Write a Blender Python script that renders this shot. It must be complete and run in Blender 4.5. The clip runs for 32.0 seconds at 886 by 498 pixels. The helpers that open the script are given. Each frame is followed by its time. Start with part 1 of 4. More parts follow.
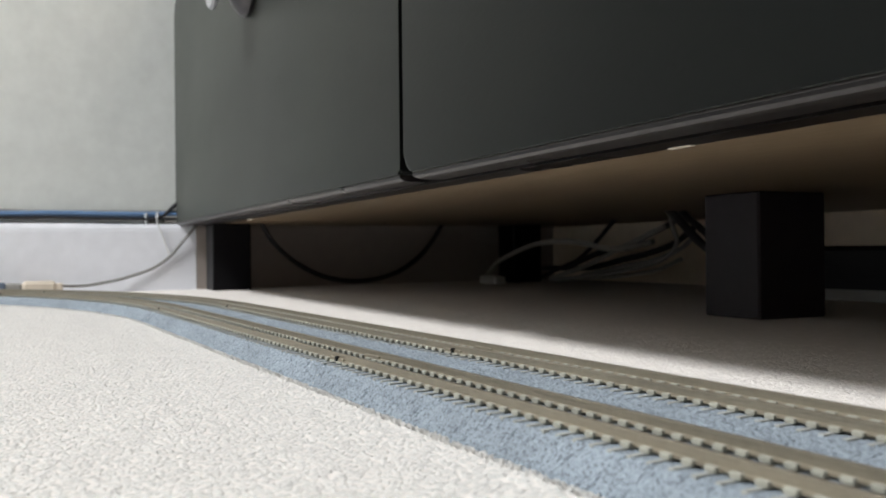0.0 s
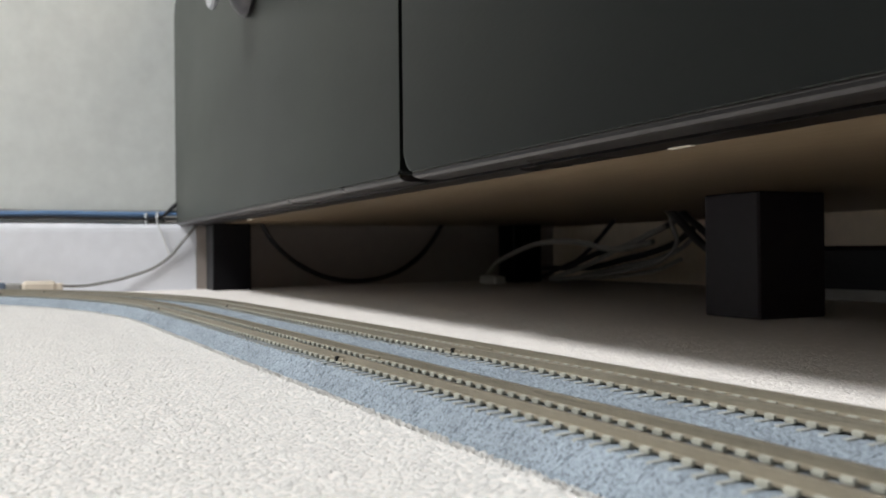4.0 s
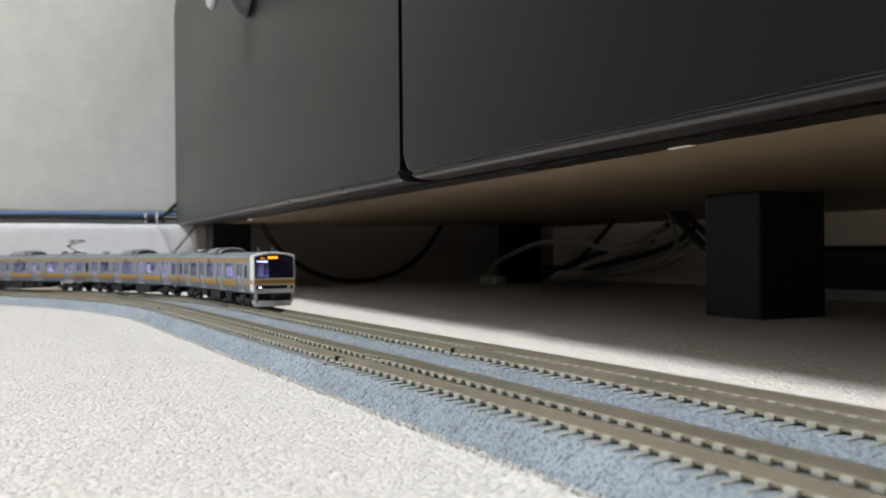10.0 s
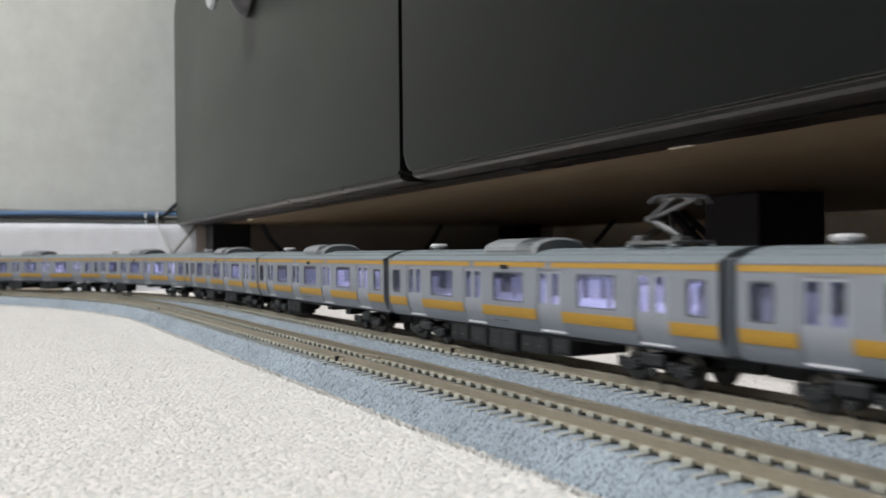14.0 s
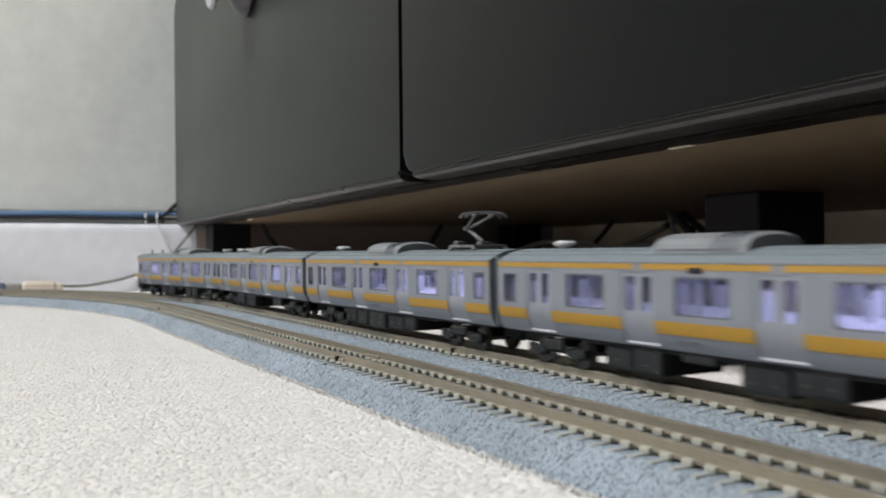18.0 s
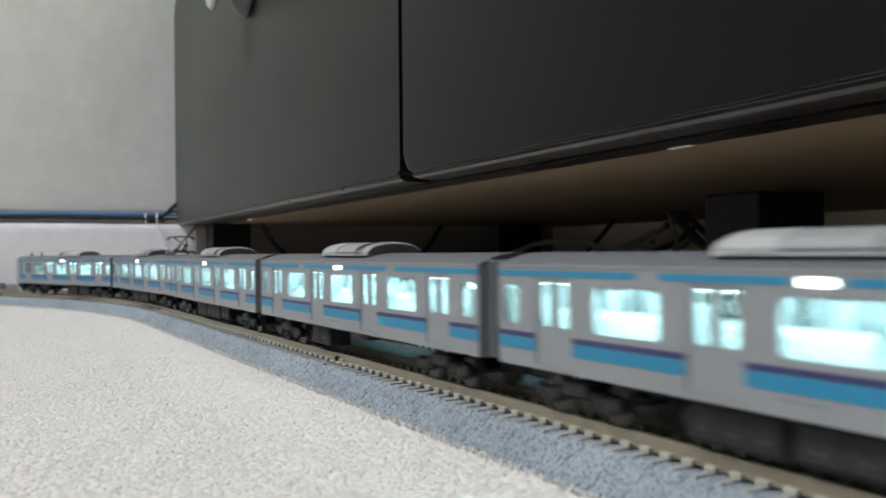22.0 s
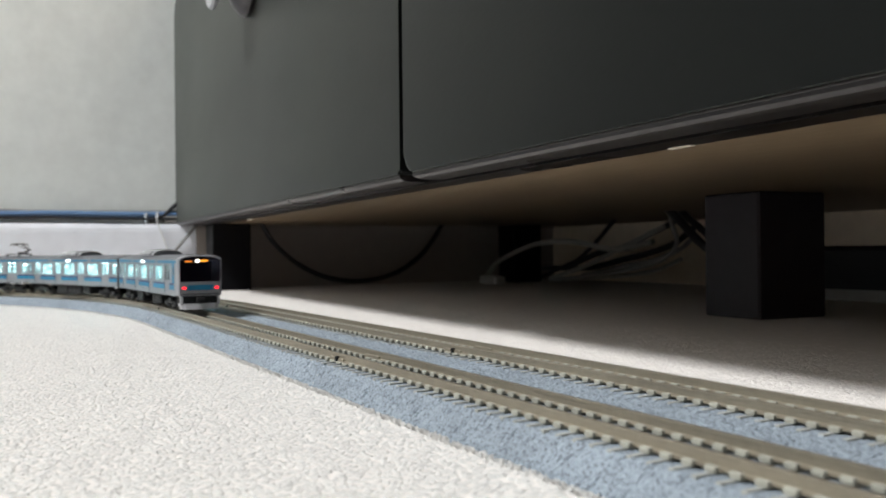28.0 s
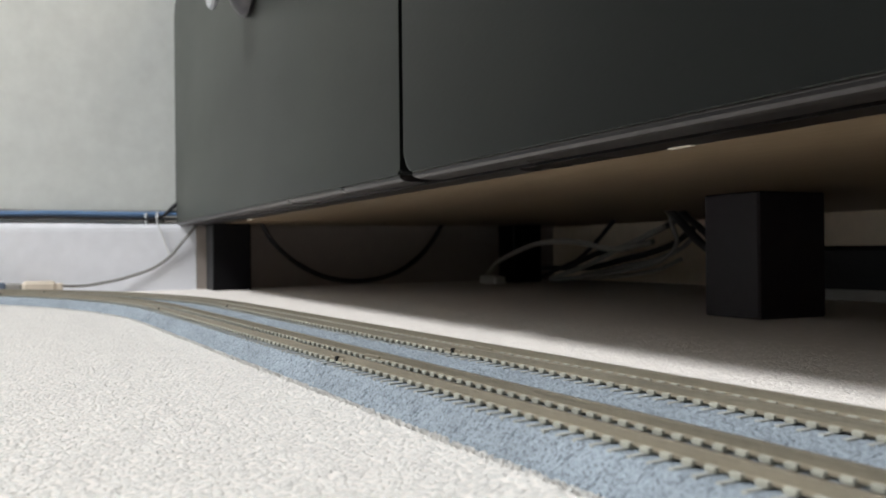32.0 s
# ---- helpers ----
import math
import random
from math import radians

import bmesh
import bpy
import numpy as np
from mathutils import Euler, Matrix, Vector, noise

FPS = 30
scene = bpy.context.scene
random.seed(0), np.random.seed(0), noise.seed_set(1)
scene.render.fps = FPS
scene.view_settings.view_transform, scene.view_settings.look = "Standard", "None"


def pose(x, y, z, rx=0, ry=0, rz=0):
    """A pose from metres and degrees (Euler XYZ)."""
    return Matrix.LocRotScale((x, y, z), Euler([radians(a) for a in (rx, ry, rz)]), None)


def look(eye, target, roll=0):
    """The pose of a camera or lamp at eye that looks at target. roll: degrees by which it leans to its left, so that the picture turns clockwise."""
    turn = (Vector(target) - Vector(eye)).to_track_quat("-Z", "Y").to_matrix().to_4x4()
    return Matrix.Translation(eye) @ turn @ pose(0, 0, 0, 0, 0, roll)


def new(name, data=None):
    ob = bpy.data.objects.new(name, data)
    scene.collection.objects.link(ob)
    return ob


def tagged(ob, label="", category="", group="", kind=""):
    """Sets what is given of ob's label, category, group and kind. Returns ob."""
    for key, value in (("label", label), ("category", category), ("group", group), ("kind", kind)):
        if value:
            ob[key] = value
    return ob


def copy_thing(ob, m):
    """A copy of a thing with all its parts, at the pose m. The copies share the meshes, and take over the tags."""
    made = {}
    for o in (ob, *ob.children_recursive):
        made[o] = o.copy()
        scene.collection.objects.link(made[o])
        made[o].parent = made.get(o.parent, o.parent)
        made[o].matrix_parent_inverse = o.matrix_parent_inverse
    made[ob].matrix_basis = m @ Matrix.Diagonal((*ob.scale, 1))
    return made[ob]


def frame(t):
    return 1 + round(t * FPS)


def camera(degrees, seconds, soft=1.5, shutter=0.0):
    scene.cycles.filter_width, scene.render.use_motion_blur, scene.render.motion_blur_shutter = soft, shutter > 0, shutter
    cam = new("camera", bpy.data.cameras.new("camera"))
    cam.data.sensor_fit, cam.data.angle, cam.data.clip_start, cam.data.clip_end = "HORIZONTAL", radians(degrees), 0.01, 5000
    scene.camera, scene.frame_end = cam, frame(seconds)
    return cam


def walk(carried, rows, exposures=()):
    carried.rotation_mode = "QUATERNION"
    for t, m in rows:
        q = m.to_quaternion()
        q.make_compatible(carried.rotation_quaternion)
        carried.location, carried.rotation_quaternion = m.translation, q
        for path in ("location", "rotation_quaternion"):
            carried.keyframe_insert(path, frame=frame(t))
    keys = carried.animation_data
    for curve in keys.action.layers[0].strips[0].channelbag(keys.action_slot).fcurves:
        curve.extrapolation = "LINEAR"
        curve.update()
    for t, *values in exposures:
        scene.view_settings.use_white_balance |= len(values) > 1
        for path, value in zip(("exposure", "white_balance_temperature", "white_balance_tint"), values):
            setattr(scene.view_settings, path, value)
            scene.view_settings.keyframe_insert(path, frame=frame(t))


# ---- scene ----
# The lens and the standing camera: it rests low on the carpet beside the track.
cam = camera(53.42, 32.0, soft=1.7, shutter=0.4)
EYE = Vector((0.0, 0.0, 0.0325))
cam.data.dof.use_dof, cam.data.dof.focus_distance, cam.data.dof.aperture_fstop = True, 0.235, 38.0
AIM = EYE + Vector((-0.88063588, 0.47378924, 0.00204802))
walk(cam, [(0.0, look(EYE, AIM, -0.6)), (32.0, look(EYE, AIM, -0.6))], [
    (0.0, 0.0), (11.0, 0.0), (13.0, -0.06), (18.5, -0.08), (20.0, -0.10), (21.0, -0.32), (23.0, -0.38), (25.5, -0.28), (27.5, 0.0), (29.0, 0.05), (30.5, 0.0), (32.0, 0.0)])

# ---- light: ceiling lamp and a weak cool fill added behind the camera ----
world = bpy.data.worlds.new("world")
world.use_nodes = True
scene.world = world
sky = world.node_tree.nodes.new("ShaderNodeTexSky")
sky.sky_type, sky.sun_disc = "NISHITA", False
sky.sun_elevation, sky.sun_rotation = radians(40), radians(160)
world.node_tree.links.new(sky.outputs["Color"], world.node_tree.nodes["Background"].inputs["Color"])
world.node_tree.nodes["Background"].inputs["Strength"].default_value = 0.06


def area_lamp(name, eye, target, sx, sy, watts, colour):
    data = bpy.data.lights.new(name, "AREA")
    data.shape, data.size, data.size_y, data.energy, data.color = "RECTANGLE", sx, sy, watts, colour
    lamp = new(name, data)
    lamp.matrix_basis = look(eye, target)
    return lamp


area_lamp("ceiling_lamp", (-0.2, -1.6, 2.28), (-0.2, -1.6, 0), 0.7, 0.7, 117, (0.975, 0.985, 0.993))
area_lamp("south_fill", (0.2, -2.68, 1.35), (0.0, 0.0, 1.0), 1.7, 1.2, 1.0, (0.88, 0.95, 1.0))

MM = 0.001


# ---- materials ----
def material(name, colour, rough=0.6, metal=0.0, vary=0.08, scale=300.0, bump=0.0, bump_scale=900.0, spread=0.0, coat=0.0, big=20.0, stretch=None, spec=0.5, depth=0.0006):
    """A node material: base colour with two scales of variation, uneven roughness and fine relief."""
    m = bpy.data.materials.new(name)
    m.use_nodes = True
    n, l = m.node_tree.nodes, m.node_tree.links
    b = n["Principled BSDF"]
    b.inputs["Roughness"].default_value, b.inputs["Metallic"].default_value = rough, metal
    b.inputs["Coat Weight"].default_value, b.inputs["Specular IOR Level"].default_value = coat, spec
    tc = n.new("ShaderNodeTexCoord")
    where = tc.outputs["Object"]
    if stretch:
        mp = n.new("ShaderNodeMapping")
        mp.inputs["Scale"].default_value = stretch
        l.new(where, mp.inputs["Vector"])
        where = mp.outputs["Vector"]
    fine, broad = n.new("ShaderNodeTexNoise"), n.new("ShaderNodeTexNoise")
    for t, s, d in ((fine, scale, 4), (broad, big, 3)):
        t.inputs["Scale"].default_value, t.inputs["Detail"].default_value = s, d
        l.new(where, t.inputs["Vector"])
    add = n.new("ShaderNodeMath")
    add.operation = "ADD"
    l.new(fine.outputs["Fac"], add.inputs[0])
    l.new(broad.outputs["Fac"], add.inputs[1])
    ramp = n.new("ShaderNodeMapRange")
    ramp.inputs["From Min"].default_value, ramp.inputs["From Max"].default_value = 0.6, 1.4
    ramp.inputs["To Min"].default_value, ramp.inputs["To Max"].default_value = 1 - vary, 1 + vary
    l.new(add.outputs[0], ramp.inputs["Value"])
    out = ramp.outputs["Result"]
    if spread:
        info, mr, mul = n.new("ShaderNodeObjectInfo"), n.new("ShaderNodeMapRange"), n.new("ShaderNodeMath")
        mr.inputs["To Min"].default_value, mr.inputs["To Max"].default_value = 1 - spread, 1 + spread
        mul.operation = "MULTIPLY"
        l.new(info.outputs["Random"], mr.inputs["Value"])
        l.new(mr.outputs["Result"], mul.inputs[0])
        l.new(out, mul.inputs[1])
        out = mul.outputs[0]
    hsv = n.new("ShaderNodeHueSaturation")
    hsv.inputs["Color"].default_value = (*colour, 1)
    l.new(out, hsv.inputs["Value"])
    l.new(hsv.outputs["Color"], b.inputs["Base Color"])
    rr = n.new("ShaderNodeMapRange")
    rr.inputs["To Min"].default_value, rr.inputs["To Max"].default_value = max(rough - 0.08, 0.02), min(rough + 0.08, 1)
    l.new(broad.outputs["Fac"], rr.inputs["Value"])
    l.new(rr.outputs["Result"], b.inputs["Roughness"])
    if bump:
        bt, bn = n.new("ShaderNodeTexNoise"), n.new("ShaderNodeBump")
        bt.inputs["Scale"].default_value, bt.inputs["Detail"].default_value = bump_scale, 5
        bn.inputs["Strength"].default_value, bn.inputs["Distance"].default_value = min(bump, 1.0), depth
        l.new(where, bt.inputs["Vector"])
        l.new(bt.outputs["Fac"], bn.inputs["Height"])
        l.new(bn.outputs["Normal"], b.inputs["Normal"])
    return m


def glow(name, colour, strength):
    m = bpy.data.materials.new(name)
    m.use_nodes = True
    b = m.node_tree.nodes["Principled BSDF"]
    b.inputs["Base Color"].default_value = (*colour, 1)
    b.inputs["Emission Color"].default_value = (*colour, 1)
    b.inputs["Emission Strength"].default_value = strength
    return m


def pane_glass(name, tint, gloss=0.05, haze=0.0):
    """A thin clear pane: tinted, with a faint mirror sheen that grows at a glancing angle."""
    m = bpy.data.materials.new(name)
    m.use_nodes = True
    n, l = m.node_tree.nodes, m.node_tree.links
    n.remove(n["Principled BSDF"])
    clear, shine, mix, fres = n.new("ShaderNodeBsdfTransparent"), n.new("ShaderNodeBsdfGlossy"), n.new("ShaderNodeMixShader"), n.new("ShaderNodeLayerWeight")
    clear.inputs["Color"].default_value = (*tint, 1)
    shine.inputs["Roughness"].default_value = gloss
    curve, base = n.new("ShaderNodeMath"), n.new("ShaderNodeMath")
    curve.operation, base.operation = "POWER", "MULTIPLY_ADD"
    curve.inputs[1].default_value, base.inputs[1].default_value, base.inputs[2].default_value = 5.0, 0.6, 0.025
    fres.inputs["Blend"].default_value = 0.5
    l.new(fres.outputs["Facing"], curve.inputs[0])
    l.new(curve.outputs[0], base.inputs[0])
    l.new(base.outputs[0], mix.inputs["Fac"])
    body = clear.outputs["BSDF"]
    if haze:
        milk, blend = n.new("ShaderNodeBsdfTranslucent"), n.new("ShaderNodeMixShader")
        milk.inputs["Color"].default_value = (*tint, 1)
        blend.inputs["Fac"].default_value = haze
        l.new(body, blend.inputs[1])
        l.new(milk.outputs["BSDF"], blend.inputs[2])
        body = blend.outputs["Shader"]
    l.new(body, mix.inputs[1])
    l.new(shine.outputs["BSDF"], mix.inputs[2])
    l.new(mix.outputs["Shader"], n["Material Output"].inputs["Surface"])
    return m


def ballast_material():
    m = material("ballast_grey", (0.272, 0.318, 0.365), 0.92, vary=0.22, scale=1900, bump=1.0, bump_scale=2200, big=45)
    n, l = m.node_tree.nodes, m.node_tree.links
    tc, v, mr, mix = n.new("ShaderNodeTexCoord"), n.new("ShaderNodeTexVoronoi"), n.new("ShaderNodeMapRange"), n.new("ShaderNodeMix")
    v.inputs["Scale"].default_value = 2600
    mr.inputs["From Min"].default_value, mr.inputs["From Max"].default_value = 0.0, 0.5
    mr.inputs["To Min"].default_value, mr.inputs["To Max"].default_value = 0.0, 1.0
    l.new(tc.outputs["Object"], v.inputs["Vector"])
    sep = n.new("ShaderNodeSeparateColor")
    l.new(v.outputs["Color"], sep.inputs["Color"])
    l.new(sep.outputs["Red"], mr.inputs["Value"])
    mix.data_type = "RGBA"
    mix.inputs[6].default_value = (0.125, 0.145, 0.17, 1)
    hsv = [x for x in n if x.bl_idname == "ShaderNodeHueSaturation"][0]
    l.new(mr.outputs["Result"], mix.inputs["Factor"])
    l.new(hsv.outputs["Color"], mix.inputs[7])
    l.new(mix.outputs[2], n["Principled BSDF"].inputs["Base Color"])
    return m


WALLPAPER = material("wallpaper", (0.695, 0.725, 0.71), 0.8, vary=0.07, scale=90, bump=0.45, bump_scale=120, big=30, depth=0.0006)
# unseen walls and ceiling, kept dark to hold down the bounced light
DARK_PLASTER = material("dark_plaster", (0.165, 0.157, 0.145), 0.85, vary=0.04, scale=40, bump=0.2, bump_scale=200)
BASEBOARD = material("baseboard_white", (0.89, 0.91, 0.97), 0.5, vary=0.05, scale=90, bump=0.1, bump_scale=300, big=25)
CARPET = material("carpet_beige", (0.722, 0.684, 0.652), 0.97, vary=0.08, scale=600, bump=0.4, bump_scale=520, big=260)
PILE = material("carpet_pile", (0.585, 0.571, 0.549), 0.85, vary=0.10, scale=700, big=130)
# tuft by tuft a little lighter or darker
tuft, tone = PILE.node_tree.nodes.new("ShaderNodeNewGeometry"), PILE.node_tree.nodes.new("ShaderNodeMapRange")
tone.inputs["To Min"].default_value, tone.inputs["To Max"].default_value = 0.90, 1.08
mixed = PILE.node_tree.nodes.new("ShaderNodeMix")
mixed.data_type, mixed.blend_type = "RGBA", "MULTIPLY"
mixed.inputs["Factor"].default_value = 1.0
hue = next(q for q in PILE.node_tree.nodes if q.bl_idname == "ShaderNodeHueSaturation")
PILE.node_tree.links.new(tuft.outputs["Random Per Island"], tone.inputs["Value"])
PILE.node_tree.links.new(hue.outputs["Color"], mixed.inputs[6])
PILE.node_tree.links.new(tone.outputs["Result"], mixed.inputs[7])
PILE.node_tree.links.new(mixed.outputs[2], PILE.node_tree.nodes["Principled BSDF"].inputs["Base Color"])
PILE.node_tree.nodes["Principled BSDF"].inputs["Sheen Weight"].default_value = 0.35
PILE.node_tree.nodes["Principled BSDF"].inputs["Sheen Roughness"].default_value = 0.35
CABINET = material("cabinet_grey", (0.0021, 0.0027, 0.0025), 0.36, vary=0.10, scale=160, bump=0.05, bump_scale=700, spec=0.09, big=9, stretch=(0.3, 1, 1))
CABINET.node_tree.nodes["Principled BSDF"].inputs["Sheen Tint"].default_value = (0.93, 1.0, 0.92, 1)
CABINET.node_tree.nodes["Principled BSDF"].inputs["Sheen Roughness"].default_value = 0.33
smudge, smear = CABINET.node_tree.nodes.new("ShaderNodeTexNoise"), CABINET.node_tree.nodes.new("ShaderNodeMapRange")
smudge.inputs["Scale"].default_value, smudge.inputs["Detail"].default_value, smudge.inputs["Roughness"].default_value = 14.0, 6.0, 0.62
smear.inputs["From Min"].default_value, smear.inputs["From Max"].default_value = 0.35, 0.68
smear.inputs["To Min"].default_value, smear.inputs["To Max"].default_value = 0.25, 0.335
spreadout = CABINET.node_tree.nodes.new("ShaderNodeMapping")
spreadout.inputs["Scale"].default_value = (0.4, 1.0, 0.9)
CABINET.node_tree.links.new(next(q for q in CABINET.node_tree.nodes if q.bl_idname == "ShaderNodeTexCoord").outputs["Object"], spreadout.inputs["Vector"])
CABINET.node_tree.links.new(spreadout.outputs["Vector"], smudge.inputs["Vector"])
CABINET.node_tree.links.new(smudge.outputs["Fac"], smear.inputs["Value"])
CABINET.node_tree.links.new(smear.outputs["Result"], CABINET.node_tree.nodes["Principled BSDF"].inputs["Sheen Weight"])
CABINET_EDGE = material("cabinet_edge", (0.075, 0.070, 0.068), 0.38, vary=0.12, scale=200, bump=0.08, bump_scale=500)
WALL_BEIGE = material("beige_wallpaper", (0.86, 0.75, 0.61), 0.85, vary=0.10, scale=90, bump=0.5, bump_scale=120, big=25)
# west skirting under the cabinet: the cabinet's shade is put into this darker brown
BASE_SHADED = material("baseboard_shaded", (0.35, 0.305, 0.275), 0.6, vary=0.08, scale=90, bump=0.1, big=20)
CHIPBOARD = material("cabinet_underside", (0.205, 0.148, 0.088), 0.42, vary=0.14, scale=220, bump=0.3, bump_scale=500, big=12, stretch=(0.25, 1, 1))
CHIP_WHITE = material("chipped_core", (0.72, 0.66, 0.55), 0.9, vary=0.2, scale=900, bump=0.6)
RAIL_DARK = material("rail_dark", (0.005, 0.0036, 0.003), 0.30, vary=0.12, scale=200, bump=0.05, spec=0.22)
EDGE_GLOSS = material("edge_gloss", (0.015, 0.0125, 0.012), 0.30, spec=0.40, vary=0.12, scale=160, bump=0.05)
LEG_BLACK = material("leg_black", (0.004, 0.0037, 0.005), 0.42, vary=0.15, scale=200, bump=0.1, spec=0.16)
LEG_CHARCOAL = material("leg_charcoal", (0.024, 0.020, 0.025), 0.45, vary=0.15, scale=200, bump=0.1, spec=0.2)
KNOB_METAL = material("knob_metal", (0.10, 0.095, 0.10), 0.3, 0.8, vary=0.06, scale=500)
CABLE_BLUE = material("cable_blue", (0.11, 0.20, 0.36), 0.4, vary=0.1, scale=100)
CABLE_BLACK = material("cable_black", (0.015, 0.015, 0.017), 0.45, vary=0.15, scale=100)
CABLE_GREY = material("cable_grey", (0.26, 0.255, 0.24), 0.5, vary=0.1, scale=100)
CABLE_LEAD = material("cable_lead_grey", (0.20, 0.195, 0.185), 0.5, vary=0.1, scale=100)
CABLE_DIM = material("cable_taupe", (0.36, 0.34, 0.30), 0.5, vary=0.1, scale=100)
PLASTIC_WHITE = material("plastic_white", (0.72, 0.72, 0.70), 0.45, vary=0.05)
CAP_GREY = material("knob_cap_grey", (0.34, 0.35, 0.37), 0.35, vary=0.05)
CLIP_CLEAR = material("clip_translucent", (0.5, 0.53, 0.56), 0.35, vary=0.05)
PLASTIC_PEACH = material("plastic_cream", (0.62, 0.545, 0.45), 0.45, vary=0.08, scale=150)
PLASTIC_NAVY = material("plastic_blue_grey", (0.10, 0.13, 0.19), 0.45, vary=0.08)
RAIL = material("rail_nickel", (0.275, 0.243, 0.188), 0.42, 0.6, vary=0.12, scale=700, big=40)
SLEEPER_BAR = material("sleeper_slate", (0.30, 0.305, 0.285), 0.85, vary=0.14, scale=900, bump=0.3, spread=0.08)
SLEEPER = material("sleeper_grey", (0.30, 0.295, 0.25), 0.38, vary=0.14, scale=900, bump=0.3, spread=0.10)
JOINER = material("joiner_black", (0.008, 0.008, 0.008), 0.6, spec=0.15)
BALLAST = ballast_material()

SILVER = material("car_silver", (0.190, 0.202, 0.227), 0.45, 0.1, vary=0.05, scale=600, big=60, spec=0.25)
SILVER_WARM = material("car_silver_warm", (0.207, 0.217, 0.231), 0.42, 0.2, vary=0.05, scale=600, big=60)
DOOR_SILVER = material("car_door_silver", (0.222, 0.235, 0.262), 0.36, 0.15, vary=0.05, scale=600, big=60)
ROOF_DARK = material("car_roof_dark_grey", (0.105, 0.112, 0.124), 0.6, vary=0.06, scale=500, bump=0.1, big=40)
ROOF_GREY = material("car_roof_grey", (0.142, 0.168, 0.182), 0.6, vary=0.06, scale=500, bump=0.1, big=40)
AC_GREY = material("air_conditioner_grey", (0.27, 0.28, 0.29), 0.5, vary=0.06, scale=500)
AC_PALE = material("air_conditioner_pale", (0.35, 0.36, 0.37), 0.45, vary=0.05, scale=500)
AC_SLATE = material("air_conditioner_slate", (0.18, 0.19, 0.20), 0.5, vary=0.08, scale=500)
AC_DARK = material("air_conditioner_grille", (0.10, 0.106, 0.115), 0.6, vary=0.1, scale=900)
ORANGE = material("stripe_orange", (0.335, 0.187, 0.023), 0.45, vary=0.06, scale=400)
TEAL = material("stripe_teal", (0.004, 0.155, 0.28), 0.45, vary=0.06, scale=400)
NAVY = material("stripe_navy", (0.018, 0.02, 0.085), 0.45, vary=0.06, scale=400)
NOSE_WHITE = material("nose_white", (0.60, 0.60, 0.62), 0.4, vary=0.04)
NOSE_GREY = material("nose_grey", (0.235, 0.235, 0.25), 0.4, vary=0.04)
SKIRT = material("skirt_grey", (0.42, 0.42, 0.44), 0.45, vary=0.05)
CAB_GLASS = pane_glass("windshield_glass", (0.50, 0.50, 0.60))
WINDSHIELD = material("windshield_black", (0.006, 0.006, 0.009), 0.22, vary=0.1, spec=0.25)
UNDER_BLACK = material("underframe_black", (0.008, 0.008, 0.0088), 0.65, vary=0.2, scale=600, bump=0.2, spec=0.25)
UNDER_GREY = material("equipment_grey", (0.017, 0.018, 0.019), 0.65, vary=0.2, scale=600, bump=0.2, spec=0.25)
WHEEL_METAL = material("wheel_metal", (0.075, 0.07, 0.065), 0.45, 0.6, vary=0.15, scale=700)
BELLOWS = material("gangway_grey", (0.075, 0.078, 0.085), 0.7, vary=0.1)
BELLOWS_SLATE = material("gangway_slate", (0.052, 0.060, 0.072), 0.7, vary=0.1)
BELLOWS_PALE = material("gangway_pale_grey", (0.050, 0.058, 0.068), 0.7, vary=0.1)
SILL = material("door_sill_white", (0.46, 0.46, 0.48), 0.4, vary=0.05)
VENT = material("vent_white", (0.44, 0.44, 0.45), 0.45, vary=0.05)
PANTO = material("pantograph_grey", (0.13, 0.13, 0.135), 0.4, 0.5, vary=0.08)
INSIDE_PALE = material("interior_pale", (0.42, 0.45, 0.45), 0.6, vary=0.04)
INSIDE_DIM = material("interior_violet_grey", (0.62, 0.62, 0.70), 0.6, vary=0.06)
PANE_BLUE_CAR = pane_glass("pane_green_tint", (0.85, 0.98, 0.985), haze=0.05)
PANE_YELLOW_CAR = pane_glass("pane_violet_tint", (0.68, 0.69, 0.76), haze=0.05)
LED_CYAN = glow("led_cool_white", (0.74, 0.98, 1.0), 30.0)
LED_VIOLET = glow("led_violet_white", (0.82, 0.82, 1.0), 12.0)
LED_VIOLET_FAINT = glow("led_violet_faint", (0.78, 0.80, 1.0), 3.6)
LAMP_WHITE = glow("lamp_white", (1.0, 0.98, 0.9), 3.0)
LAMP_DIM = glow("lamp_dim", (0.8, 0.7, 0.5), 0.5)
LAMP_RED = glow("lamp_red", (1.0, 0.015, 0.03), 2.2)
LED_AMBER = glow("display_amber", (1.0, 0.36, 0.03), 1.8)
LED_AMBER_DIM = glow("display_amber_dim", (0.8, 0.25, 0.03), 0.7)
LED_SIDE = glow("side_display_white", (0.9, 1.0, 1.0), 5.0)


# ---- mesh helpers, in millimetres ----
def finish(name, bm, mat, smooth=False):
    bmesh.ops.scale(bm, vec=(MM, MM, MM), verts=bm.verts)
    bmesh.ops.recalc_face_normals(bm, faces=bm.faces)
    me = bpy.data.meshes.new(name)
    bm.to_mesh(me)
    bm.free()
    me.materials.append(mat)
    if smooth:
        me.polygons.foreach_set("use_smooth", [True] * len(me.polygons))
        me.set_sharp_from_angle(angle=radians(28))
    return me


def part(name, bm, mat, parent, label="", smooth=False):
    ob = new(name, finish(name, bm, mat, smooth))
    ob.parent = parent
    return tagged(ob, label)


def share(name, mesh, parent, m=None):
    """Another object on the same mesh, under parent."""
    ob = new(name, mesh)
    ob.parent = parent
    if m is not None:
        ob.matrix_basis = m
    return ob


def thing(name, bm, mat, label, category, group="", kind="", smooth=False):
    return tagged(new(name, finish(name, bm, mat, smooth)), label, category, group, kind)


